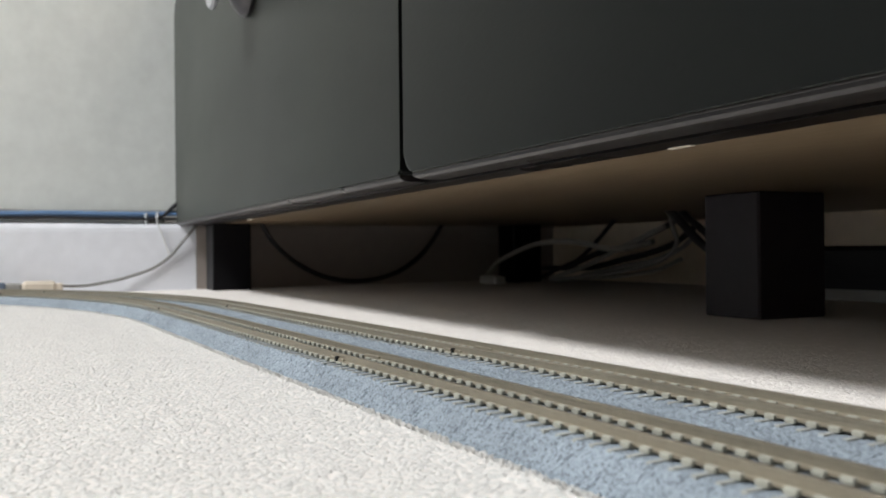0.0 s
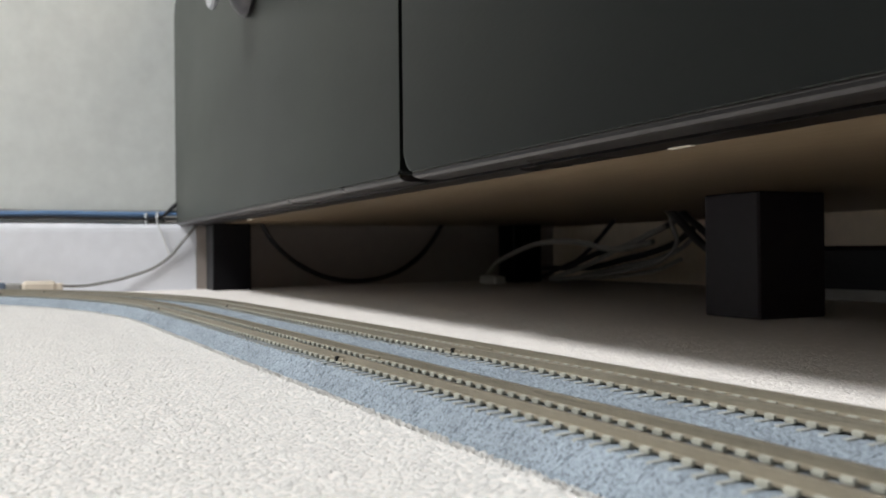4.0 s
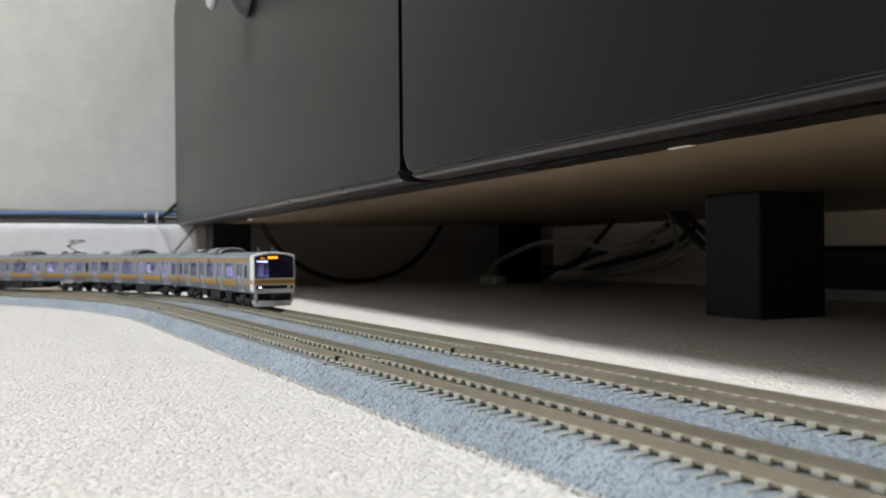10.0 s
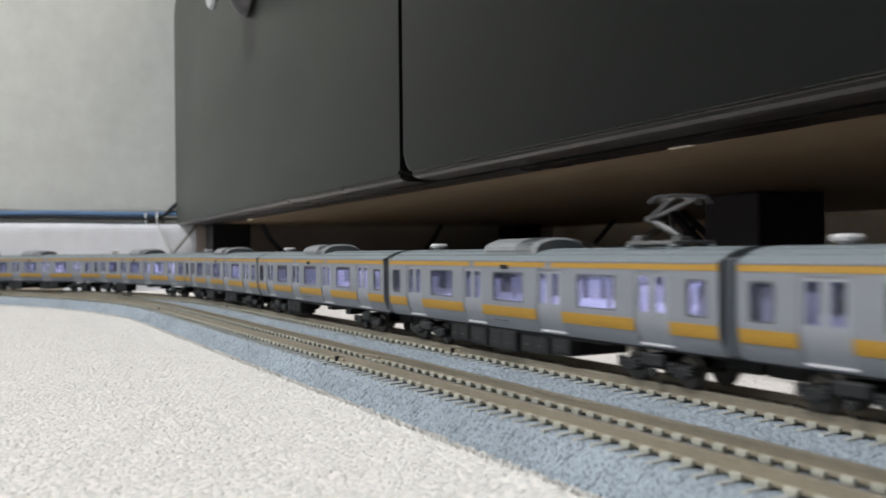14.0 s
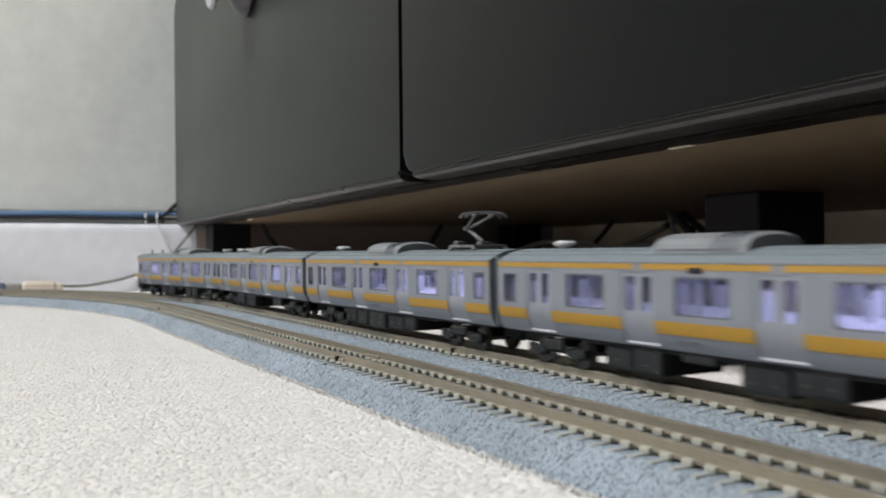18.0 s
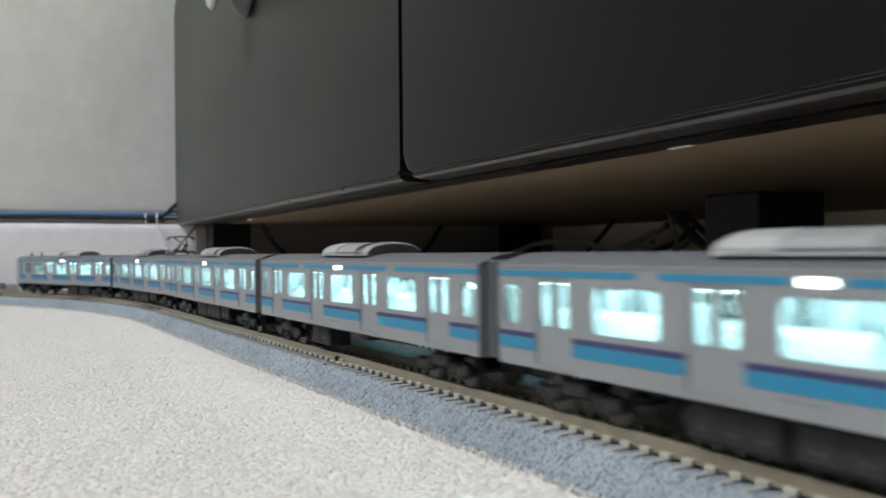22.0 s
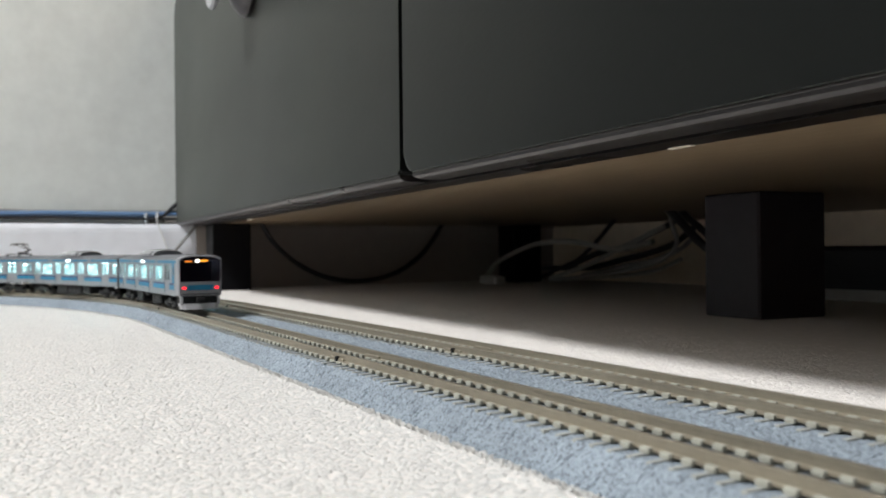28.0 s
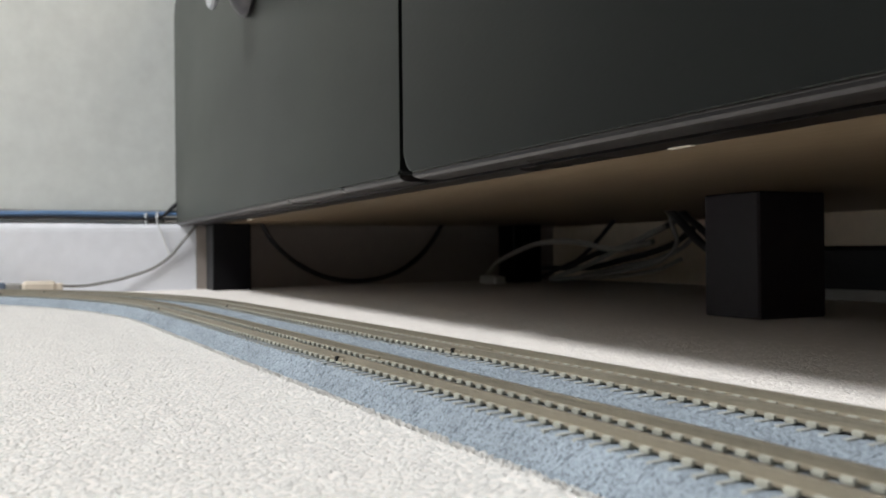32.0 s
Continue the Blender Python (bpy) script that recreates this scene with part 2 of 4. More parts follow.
def empty(name, m, label, category, group="", kind=""):
    ob = new(name)
    ob.matrix_basis = m
    ob.empty_display_size = 0.01
    return tagged(ob, label, category, group, kind)


def box(bm, x0, x1, y0, y1, z0, z1, bevel=0.0, seg=1):
    v = [bm.verts.new((x, y, z)) for x in (x0, x1) for y in (y0, y1) for z in (z0, z1)]
    f = [bm.faces.new([v[i] for i in q]) for q in ((0, 1, 3, 2), (4, 6, 7, 5), (0, 4, 5, 1), (2, 3, 7, 6), (0, 2, 6, 4), (1, 5, 7, 3))]
    if bevel:
        edges = list({e for a in f for e in a.edges})
        bmesh.ops.bevel(bm, geom=edges, offset=bevel, segments=seg, affect="EDGES", profile=0.6)
    return bm


def boxes(*items, bevel=0.0):
    bm = bmesh.new()
    for it in items:
        box(bm, *it, bevel=bevel)
    return bm


def prism(bm, outline, axis, a, b):
    """An outline of (p, q) pairs drawn along an axis from a to b."""
    put = {"x": lambda p, q, s: (s, p, q), "y": lambda p, q, s: (p, s, q), "z": lambda p, q, s: (p, q, s)}[axis]
    lo, hi = [bm.verts.new(put(p, q, a)) for p, q in outline], [bm.verts.new(put(p, q, b)) for p, q in outline]
    k = len(outline)
    bm.faces.new(lo)
    bm.faces.new(hi)
    for i in range(k):
        bm.faces.new((lo[i], lo[(i + 1) % k], hi[(i + 1) % k], hi[i]))
    return bm


def lathe(bm, profile, m, seg=20):
    """A profile of (radius, height) turned about the z axis of m."""
    rings = []
    for r, h in profile:
        rings.append([bm.verts.new(m @ Vector((r * math.cos(2 * math.pi * i / seg), r * math.sin(2 * math.pi * i / seg), h))) for i in range(seg)])
    for a, b in zip(rings, rings[1:]):
        for i in range(seg):
            bm.faces.new((a[i], a[(i + 1) % seg], b[(i + 1) % seg], b[i]))
    bm.faces.new(rings[0])
    bm.faces.new(rings[-1])
    return bm


def smooth_line(points, steps=8):
    """A Catmull-Rom line through the points."""
    p = [Vector(q) for q in points]
    p = [2 * p[0] - p[1]] + p + [2 * p[-1] - p[-2]]
    line = []
    for a, b, c, d in zip(p, p[1:], p[2:], p[3:]):
        for i in range(steps):
            t = i / steps
            line.append(0.5 * ((2 * b) + (c - a) * t + (2 * a - 5 * b + 4 * c - d) * t * t + (3 * b - a - 3 * c + d) * t ** 3))
    return line + [p[-2]]


def tube(bm, line, radius, seg=8):
    rings, side = [], None
    for i, q in enumerate(line):
        way = (line[min(i + 1, len(line) - 1)] - line[max(i - 1, 0)]).normalized()
        side = way.orthogonal().normalized() if side is None else (side - way * side.dot(way)).normalized()
        up = way.cross(side)
        rings.append([bm.verts.new(q + radius * (math.cos(2 * math.pi * k / seg) * side + math.sin(2 * math.pi * k / seg) * up)) for k in range(seg)])
    for a, b in zip(rings, rings[1:]):
        for k in range(seg):
            bm.faces.new((a[k], a[(k + 1) % seg], b[(k + 1) % seg], b[k]))
    bm.faces.new(rings[0])
    bm.faces.new(rings[-1])
    return bm


def rounded(w, h, r, cx=0.0, cz=0.0, seg=5, low=None):
    """A rounded rectangle; low: another radius for the lower corners."""
    low = r if low is None else low
    pts = []
    for sx, sz, a0, rr in ((1, 1, 0, r), (-1, 1, 90, r), (-1, -1, 180, low), (1, -1, 270, low)):
        for i in range(seg + 1):
            a = radians(a0 + 90 * i / seg)
            pts.append((cx + sx * (w / 2 - rr) + rr * math.cos(a), cz + sz * (h / 2 - rr) + rr * math.sin(a)))
    return pts


# ---- the room ----
FLOOR = -0.9
WALL_X, WALL_Y = -840.0, 600.0


def room():
    def wall(name, dims, mat):
        return thing(name, boxes(dims), mat, "", "", kind="structure")
    floor = thing("floor", boxes((-960, 3400, -3000, 720, FLOOR - 60, FLOOR)), CARPET, "pale beige cut-pile carpet over the whole floor", "carpet", kind="structure")
    w = wall("wall_west", (WALL_X - 120, WALL_X, -2880, WALL_Y, FLOOR, 2400), WALLPAPER)
    tagged(w, "pale grey-green textured wallpaper on a room wall", "wall")
    tagged(wall("wall_north", (WALL_X - 120, 3320, WALL_Y, WALL_Y + 120, FLOOR, 2400), WALL_BEIGE), "beige wallpapered wall behind the low cabinet", "wall")
    tagged(wall("wall_east", (3200, 3320, -2880, WALL_Y, FLOOR, 2400), DARK_PLASTER), "plain dark grey wall closing the room, unseen", "wall")
    # the south wall has an assumed window opening, out of view
    bm = boxes((-960, -700, -2880, -2760, FLOOR, 2400), (1100, 3320, -2880, -2760, FLOOR, 2400),
               (-700, 1100, -2880, -2760, FLOOR, 720), (-700, 1100, -2880, -2760, 2000, 2400))
    tagged(thing("wall_south", bm, DARK_PLASTER, "plain dark grey wall with a window opening, unseen", "wall", kind="structure"))
    win = empty("window_1", pose(0.2, -2.82, 0.72), "plain white-framed window, assumed, out of view", "window", kind="structure")
    part("window_frame", boxes((-900, -850, -25, 25, 0, 1280), (850, 900, -25, 25, 0, 1280), (-850, 850, -25, 25, 0, 50), (-850, 850, -25, 25, 1230, 1280), (-25, 25, -25, 25, 50, 1230)), PLASTIC_WHITE, win)
    for s in (-1, 1):
        p = part("pane", boxes((min(25 * s, 850 * s), max(25 * s, 850 * s), -3, 3, 50, 1230)), pane_glass("window_glass", (0.95, 0.97, 0.97)), win)
        p.visible_shadow = False
    tagged(wall("ceiling", (-960, 3320, -2880, 720, 2400, 2460), DARK_PLASTER), "plain dark grey ceiling, unseen", "ceiling")
    lamp = empty("ceiling_light", pose(-0.2, -1.6, 2.4), "flat square white ceiling light", "lamp")
    part("housing", boxes((-400, 400, -400, 400, -90, 0), bevel=8), PLASTIC_WHITE, lamp)
    # skirting boards, with a rounded top edge
    prof = [(0, 0), (9, 0), (9, 54), (8.6, 57.5), (7.6, 60.2), (6.0, 61.5), (4.0, 62), (0, 62)]
    bm = prism(bmesh.new(), [(WALL_X + a, FLOOR + b - 0.5) for a, b in prof], "y", -2760, 186)
    thing("baseboard", bm, BASEBOARD, "white painted skirting board along the wall", "baseboard", kind="structure")
    # the same board continues under the cabinet, coloured darker for the shade there
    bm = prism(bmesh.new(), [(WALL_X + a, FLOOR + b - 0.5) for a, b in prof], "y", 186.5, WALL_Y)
    thing("baseboard", bm, BASE_SHADED, "skirting board under the cabinet, its shade put into a darker colour", "baseboard", kind="structure")
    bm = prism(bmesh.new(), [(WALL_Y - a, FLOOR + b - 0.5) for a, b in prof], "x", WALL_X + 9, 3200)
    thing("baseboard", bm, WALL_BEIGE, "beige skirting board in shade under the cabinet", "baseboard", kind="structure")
    return floor


room()


# ---- the double track: one oval, near (inner) and far (outer) line ----
RAIL_TOP, NEAR_Y, GAP = 7.2, 86.2, 33.0
LEFT_X, RIGHT_X, R1, R2, A1 = -440.0, 1370.0, 470.0, 183.0, 30.0


def course(outer):
    """Segments, clockwise from the left end of the front straight: (length, radius or 0)."""
    e = GAP if outer else 0.0
    end = [(radians(A1) * (R1 + e), R1 + e), (radians(180 - 2 * A1) * (R2 + e), R2 + e), (radians(A1) * (R1 + e), R1 + e)]
    return [(RIGHT_X - LEFT_X, 0.0)] + end + [(RIGHT_X - LEFT_X, 0.0)] + end


COURSES = {o: course(o) for o in (False, True)}
ROUND = {o: sum(s[0] for s in COURSES[o]) for o in COURSES}


def on_track(u, outer):
    """x, y and heading (radians) at u millimetres; on the front straight u is x, and u grows towards +x."""
    s = (u - LEFT_X) % ROUND[outer]
    x, y, a = LEFT_X, NEAR_Y + (GAP if outer else 0.0), 0.0
    for length, r in COURSES[outer]:
        d = min(s, length)
        if r == 0.0:
            x, y = x + d * math.cos(a), y + d * math.sin(a)
        else:
            cx, cy = x + r * math.sin(a), y - r * math.cos(a)
            a -= d / r
            x, y = cx - r * math.sin(a), cy + r * math.cos(a)
        s -= d
        if s <= 0:
            break
    return x, y, a


def sleeper_mesh(plated=False):
    """One sleeper with its four rail chairs; plated: with flat plates, beside a rail joint."""
    bm = bmesh.new()
    box(bm, -0.5, 0.5, -9.0, 9.0, -3.0, -2.28, bevel=0.08)
    bars = len(bm.faces)
    for y in (-4.75, 4.75):
        for d in (-1, 1):
            if plated:
                box(bm, -1.5, 1.5, y + d * 1.25 - 0.35, y + d * 1.25 + 0.35, -2.3, -1.85, bevel=0.1)
            else:
                box(bm, -1.0, 1.0, y + d * 1.1 - 0.5, y + d * 1.1 + 0.5, -2.3, -1.45, bevel=0.14)
    me = finish("sleeper", bm, SLEEPER)
    me.materials.append(SLEEPER_BAR)
    for f in me.polygons[:bars]:
        f.material_index = 1
    return me


def rail_profile():
    return [(-1.0, -2.0), (1.0, -2.0), (1.0, -1.7), (0.43, -1.45), (0.43, -0.62), (0.5, -0.5), (0.5, -0.06), (0.38, 0.0), (-0.38, 0.0), (-0.5, -0.06), (-0.5, -0.5), (-0.43, -0.62), (-0.43, -1.45), (-1.0, -1.7)]


def sweep(bm, stations, profile):
    """A profile of (across, up) carried along stations of (x, y, heading)."""
    rings = []
    for x, y, a in stations:
        nx, ny = -math.sin(a), math.cos(a)
        rings.append([bm.verts.new((x + nx * p, y + ny * p, RAIL_TOP + q)) for p, q in profile])
    k = len(profile)
    for a, b in zip(rings, rings[1:]):
        for i in range(k):
            bm.faces.new((a[i], a[(i + 1) % k], b[(i + 1) % k], b[i]))
    bm.faces.new(rings[0])
    bm.faces.new(rings[-1])
    return bm


def bed_mesh(name, stations, step):
    """The moulded ballast shoulder under both lines, with a rough grain; stations lie midway between the lines."""
    across = np.arange(-29.6, 29.61, step)
    st = np.array(stations)
    nx, ny = -np.sin(st[:, 2])[:, None], np.cos(st[:, 2])[:, None]
    jit = np.random.RandomState(len(st))
    shape = (len(st), len(across))
    d = np.abs(across)[None, :] + np.zeros((len(st), 1))
    top = np.where(d < 25.6, -2.55, -2.55 - (d - 25.6) * 1.55)
    dip = np.clip(1 - np.abs(d) / 6.0, 0, 1) * -0.5
    amp = np.where(np.abs(np.abs(d) - 16.5) < 8.2, 0.10, 0.22)
    z = RAIL_TOP + np.maximum(top + dip, -RAIL_TOP + FLOOR) + jit.uniform(-1, 1, shape) * amp
    off = across[None, :] + jit.uniform(-0.3, 0.3, shape) * step
    along = jit.uniform(-0.3, 0.3, shape) * step
    tx, ty = np.cos(st[:, 2])[:, None], np.sin(st[:, 2])[:, None]
    x = st[:, 0][:, None] + nx * off + tx * along
    y = st[:, 1][:, None] + ny * off + ty * along
    x[0], x[-1] = (st[0, 0] + nx[0] * off[0]), (st[-1, 0] + nx[-1] * off[-1])
    y[0], y[-1] = (st[0, 1] + ny[0] * off[0]), (st[-1, 1] + ny[-1] * off[-1])
    verts = np.stack([x, y, z], -1).reshape(-1, 3) * MM
    a, b = shape
    i = np.arange(a * b).reshape(a, b)
    quads = np.stack([i[:-1, :-1], i[1:, :-1], i[1:, 1:], i[:-1, 1:]], -1).reshape(-1, 4)
    me = bpy.data.meshes.new(name)
    me.from_pydata(verts.tolist(), [], quads.tolist())
    me.materials.append(BALLAST)
    return me


def track_section(name, u0, u1, label, step, parts):
    """One length of double track between u0 and u1 of the near line. parts: sleepers as objects of their own."""
    near = [on_track(u0 + (u1 - u0) * i / max(1, round((u1 - u0) / 6.0)), False) for i in range(max(1, round((u1 - u0) / 6.0)) + 1)]

    def shifted(st, e):
        return [(x - math.sin(a) * e, y + math.cos(a) * e, a) for x, y, a in st]
    root = empty(name, pose(0, 0, 0), label, "model track", group="sections of the model railway track")
    fine = [on_track(u0 + (u1 - u0) * i / max(1, round((u1 - u0) / step)), False) for i in range(max(1, round((u1 - u0) / step)) + 1)]
    bed = new("ballast_bed", bed_mesh("ballast_bed", shifted(fine, GAP / 2), step))
    bed.parent = root
    tagged(bed, "blue-grey moulded ballast shoulder")
    for e in (0.0, GAP):
        for s in (-4.75, 4.75):
            part("rail", sweep(bmesh.new(), shifted(near, e + s), rail_profile()), RAIL, root)
            x, y, a = shifted(near[:1], e + s)[0]
            j = part("rail_joiner", boxes((-5.0, 4.0, -0.95, 0.95, -1.95, -1.05), bevel=0.12), RAIL, root)
            j.matrix_basis = pose(x * MM, y * MM, RAIL_TOP * MM, 0, 0, math.degrees(a))
            if s < 0:
                part("joiner_gap", boxes((-0.7, 0.7, -1.4, -0.4, -1.9, -0.7), bevel=0.2), JOINER, j)
    count = int((u1 - u0) / 4.0)
    spots = []
    for e in (0.0, GAP):
        for i in range(count):
            x, y, a = shifted([on_track(u0 + (i + 0.5) * (u1 - u0) / count, False)], e)[0]
            spots.append(pose(x * MM, y * MM, RAIL_TOP * MM, 0, 0, math.degrees(a)))
    if parts:
        for k, m in enumerate(spots):
            by_joint = k % count in (0, 1, count - 1)
            share("sleeper", PLATED_MESH if by_joint else SLEEPER_MESH, root, m)
    else:
        src = [v.co.copy() for v in SLEEPER_MESH.vertices]
        faces = [list(p.vertices) for p in SLEEPER_MESH.polygons]
        vs, fs = [], []
        for m in spots:
            k = len(vs)
            vs += [m @ c for c in src]
            fs += [[k + i for i in f] for f in faces]
        me = bpy.data.meshes.new("sleepers")
        me.from_pydata(vs, [], fs)
        me.materials.append(SLEEPER)
        me.materials.append(SLEEPER_BAR)
        tone = [p.material_index for p in SLEEPER_MESH.polygons]
        me.polygons.foreach_set("material_index", tone * len(spots))
        ob = new("sleeper", me)
        ob.parent = root
        tagged(ob, "row of grey sleepers", kind="stuff")
    return root


SLEEPER_MESH, PLATED_MESH = sleeper_mesh(), sleeper_mesh(True)


# ---- the low cabinet with its two grey doors ----
def cabinet():
    yaw = -math.degrees(math.atan(0.05))
    root = empty("low_cabinet", pose(-0.836, 0.1695, 0, 0, 0, yaw), "dark grey low cabinet on short black legs with a brown underside", "cabinet")
    # local: x along the front, y into the depth, z up; front of the doors at y = 0
    long, deep, under, top = 1800.0, 425.0, 58.6, 269.0
    lip = [(2, 31.0), (760, 24.2), (long, 24.2)]
    part("underside_board", prism(bmesh.new(), [(2, deep)] + [(a, b + 0.4) for a, b in lip] + [(long, deep)], "z", under, under + 16), CHIPBOARD, root, "brown chipboard underside")
    part("bottom_rail", prism(bmesh.new(), [(2, 14.4)] + lip + [(long, 14.4)], "z", under - 0.2, under + 16), RAIL_DARK, root, "black rail behind the door bottoms")
    part("carcass", boxes((0, long, 16, deep, under + 17, top), bevel=1.5), CABINET_EDGE, root)
    part("top_board", boxes((0, long, 0, deep, top + 1, top + 18), bevel=2), CABINET, root)

    def door(x0, x1, corner):
        bm = prism(bmesh.new(), rounded(x1 - x0, top - 2 - 61.4, 14, (x0 + x1) / 2, (top - 2 + 61.4) / 2, 6, corner), "y", 0, 14.0)
        rim = [e for e in bm.edges if all(abs(v.co.y) < 1e-4 for v in e.verts)]
        bmesh.ops.bevel(bm, geom=rim, offset=1.6, segments=3, affect="EDGES", profile=0.5)
        d = part("door", bm, CABINET, root, "matt dark grey door with rounded edges")
        band = [(0.7, 61.3), (0.5, 60.6), (1.0, 59.8), (2.4, 59.1), (4.5, 58.8), (12.0, 58.8), (13.6, 59.4), (13.8, 61.3)]
        part("edge_band", prism(bmesh.new(), band, "x", x0 + corner, x1 - corner), EDGE_GLOSS, d, "glossy brown-grey lower edge of the door")
        return d
    left = door(-3, 538, 1.7)
    right = door(541.5, 1084, 7.0)
    third = door(1088, long, 7.0)
    for d, x in ((left, 303), (right, 812), (third, 1350)):
        m = Matrix.Translation((x, 0, 198.5)) @ Matrix.Rotation(radians(90), 4, "X")
        prof = [(18.5, 0), (20.4, 1.2), (20.8, 3.5), (19.6, 6.5), (15.5, 10), (10.5, 13), (8.6, 16), (9.4, 18.5), (13.5, 20.5), (17, 21.5)]
        k = part("knob", lathe(bmesh.new(), prof, m, 28), KNOB_METAL, d, "turned dark metal knob with a pale cap", smooth=True)
        part("cap", lathe(bmesh.new(), [(17.2, 21.5), (18.0, 22.2), (18.2, 23.5), (17, 25), (11, 25.8)], m, 28), CAP_GREY, k, "pale grey round cap", smooth=True)
    part("chip", boxes((662, 667, 23.2, 25.2, under - 0.5, under + 0.5), (666, 671, 22.8, 25.4, under - 0.35, under + 0.75), (670.5, 674, 23.4, 25.0, under - 0.2, under + 0.9), bevel=0.35), CHIP_WHITE, root, "pale chipped spot on the lower edge")
    part("chip", boxes((160, 178, 28.6, 30.4, under - 0.6, under + 0.6), bevel=0.3), CHIP_WHITE, root, "pale chipped spot on the lower edge")
    # the two middle legs are stouter
    for x, y, w, d in ((36, 40, 32, 34), (1760, 40, 32, 34), (33, 348, 32, 34), (1760, 348, 32, 34), (523, 198, 36, 43), (1200, 198, 36, 43)):
        bm = boxes((x - w / 2, x + w / 2, y - d / 2, y + d / 2, FLOOR, under), bevel=1.0)
        part("leg", bm, LEG_CHARCOAL if w > 34 else LEG_BLACK, root)


cabinet()


# ---- cables and small things by the wall ----
def cable(name, points, radius, mat, label, category="cable"):
    return thing(name, tube(bmesh.new(), smooth_line(points), radius), mat, label, category, smooth=True)


cable("cable", [(-836.4, -900, 66), (-836.4, -300, 66.4), (-836, 0, 67.3), (-836.4, 60, 68.4), (-836, 120, 68), (-836.5, 165, 68.5), (-836.5, 200, 69)], 2.8, CABLE_BLUE, "blue network cable lying along the skirting board")
cable("cable", [(-833.6, -900, 64.4), (-833.4, -300, 64.6), (-833.4, 0, 64.4), (-833.6, 70, 64.8), (-833.0, 130, 64.2), (-833.2, 165, 64.6), (-834.6, 200, 65)], 1.3, CABLE_BLACK, "black cable lying along the skirting board")
cable("cable", [(-837.8, -900, 71), (-837.8, -300, 71.4), (-837.4, -60, 72.2), (-837.8, 20, 71), (-837.6, 60, 70.2), (-837.8, 160, 71.2), (-838, 200, 71)], 1.3, CABLE_GREY, "thin grey cable lying over the blue cable")
cable("cable", [(-835, 145, 62), (-835, 158, 68), (-836, 167, 76), (-836.5, 178, 86), (-836.5, 192, 96)], 1.8, CABLE_BLACK, "black cable rising behind the cabinet")
cable("cable", [(-828, 190, 62), (-828, 184, 56), (-828, 172, 42), (-829, 162, 30), (-829, 147, 19.5), (-828, 127, 12.5), (-826, 113, 9), (-822, 89, 5.5), (-818, 73, 5.6), (-818, 66, 6.5)], 1.25, CABLE_LEAD, "thin grey lead hanging from the cable bundle")
cable("cable_tie", [(-829, 150, 66), (-827, 151, 60), (-828, 155, 50), (-829, 162, 29)], 0.5, PLASTIC_WHITE, "thin white wire tail hanging from the cables", "cable tie")


def clip(y, z, sy, sz, mat, label, name="cable_clip"):
    thing(name, boxes((-839.5, -832.5, y - sy / 2, y + sy / 2, z - sz / 2, z + sz / 2), bevel=1.2), mat, label, "cable clip")


clip(142, 64.5, 3, 11, CLIP_CLEAR, "small white cable clip round the bundle")
clip(152, 65.5, 3, 11, CLIP_CLEAR, "small white cable clip round the bundle")
clip(164, 64, 13, 6, CABLE_GREY, "grey plug joint in the cable bundle", "cable_joint")
clip(186, 70, 5, 5, CLIP_CLEAR, "small white cable clip near the cabinet")


def connector():
    root = empty("power_connector", pose(-0.815, 0.052, 0.0), "cream plastic in-line connector lying on the carpet", "connector")
    part("shell", boxes((-4.5, 4.5, -14, 13, FLOOR, 10.6), bevel=2.6), PLASTIC_PEACH, root)
    part("collar", boxes((-3.4, 3.4, 12.8, 18, 1.5, 8.6), bevel=1.4), PLASTIC_PEACH, root, "cream strain relief")
    part("plug", boxes((-3.8, 3.8, -26, -13.8, FLOOR, 9), bevel=1.4), CABLE_GREY, root, "grey plug half")
    part("plug_end", boxes((-4.2, 4.2, -40, -25.8, FLOOR, 10), bevel=1.4), PLASTIC_NAVY, root, "dark blue plug end")


connector()
cable("cable", [(-790, 232, 66), (-790, 237, 58), (-790, 248, 41), (-790, 267, 24), (-790, 289, 12), (-790, 312, 5.5), (-790, 341, 4.5), (-790, 371, 11), (-790, 397, 26), (-790, 413, 43), (-790, 423, 58), (-790, 428, 66)], 2.4, CABLE_BLACK, "black cable sagging in a loop under the cabinet")
cable("cable", [(-770, 462, 2), (-775, 470, 8), (-758, 470, 20), (-726, 470, 30), (-687, 470, 38), (-643, 470, 40), (-610, 470, 37), (-587, 470, 33), (-558, 470, 33), (-530, 472, 38)], 2.4, CABLE_DIM, "taupe mains cable looping under the cabinet")
cable("cable", [(-720, 498, 6), (-698, 500, 13), (-666, 500, 22), (-641, 500, 36), (-616, 500, 54), (-606, 500, 63)], 2.0, CABLE_BLACK, "black cable rising to the cabinet underside")
cable("cable", [(-720, 500, 14), (-684, 500, 15), (-641, 500, 16), (-601, 500, 23), (-565, 500, 29), (-535, 500, 37), (-515, 500, 48)], 2.6, CABLE_BLACK, "black cable in the tangle under the cabinet")
cable("cable", [(-710, 520, 16), (-684, 520, 22), (-658, 520, 29), (-618, 520, 35), (-588, 520, 45), (-560, 520, 54), (-545, 520, 62)], 2.8, CABLE_BLACK, "thick black cable in the tangle under the cabinet")
cable("cable", [(-470, 430, 62), (-457, 430, 53), (-449, 430, 46), (-439, 430, 38), (-431, 430, 33), (-415, 430, 24), (-395, 432, 12)], 3.0, CABLE_BLACK, "black cable hanging behind the middle leg")
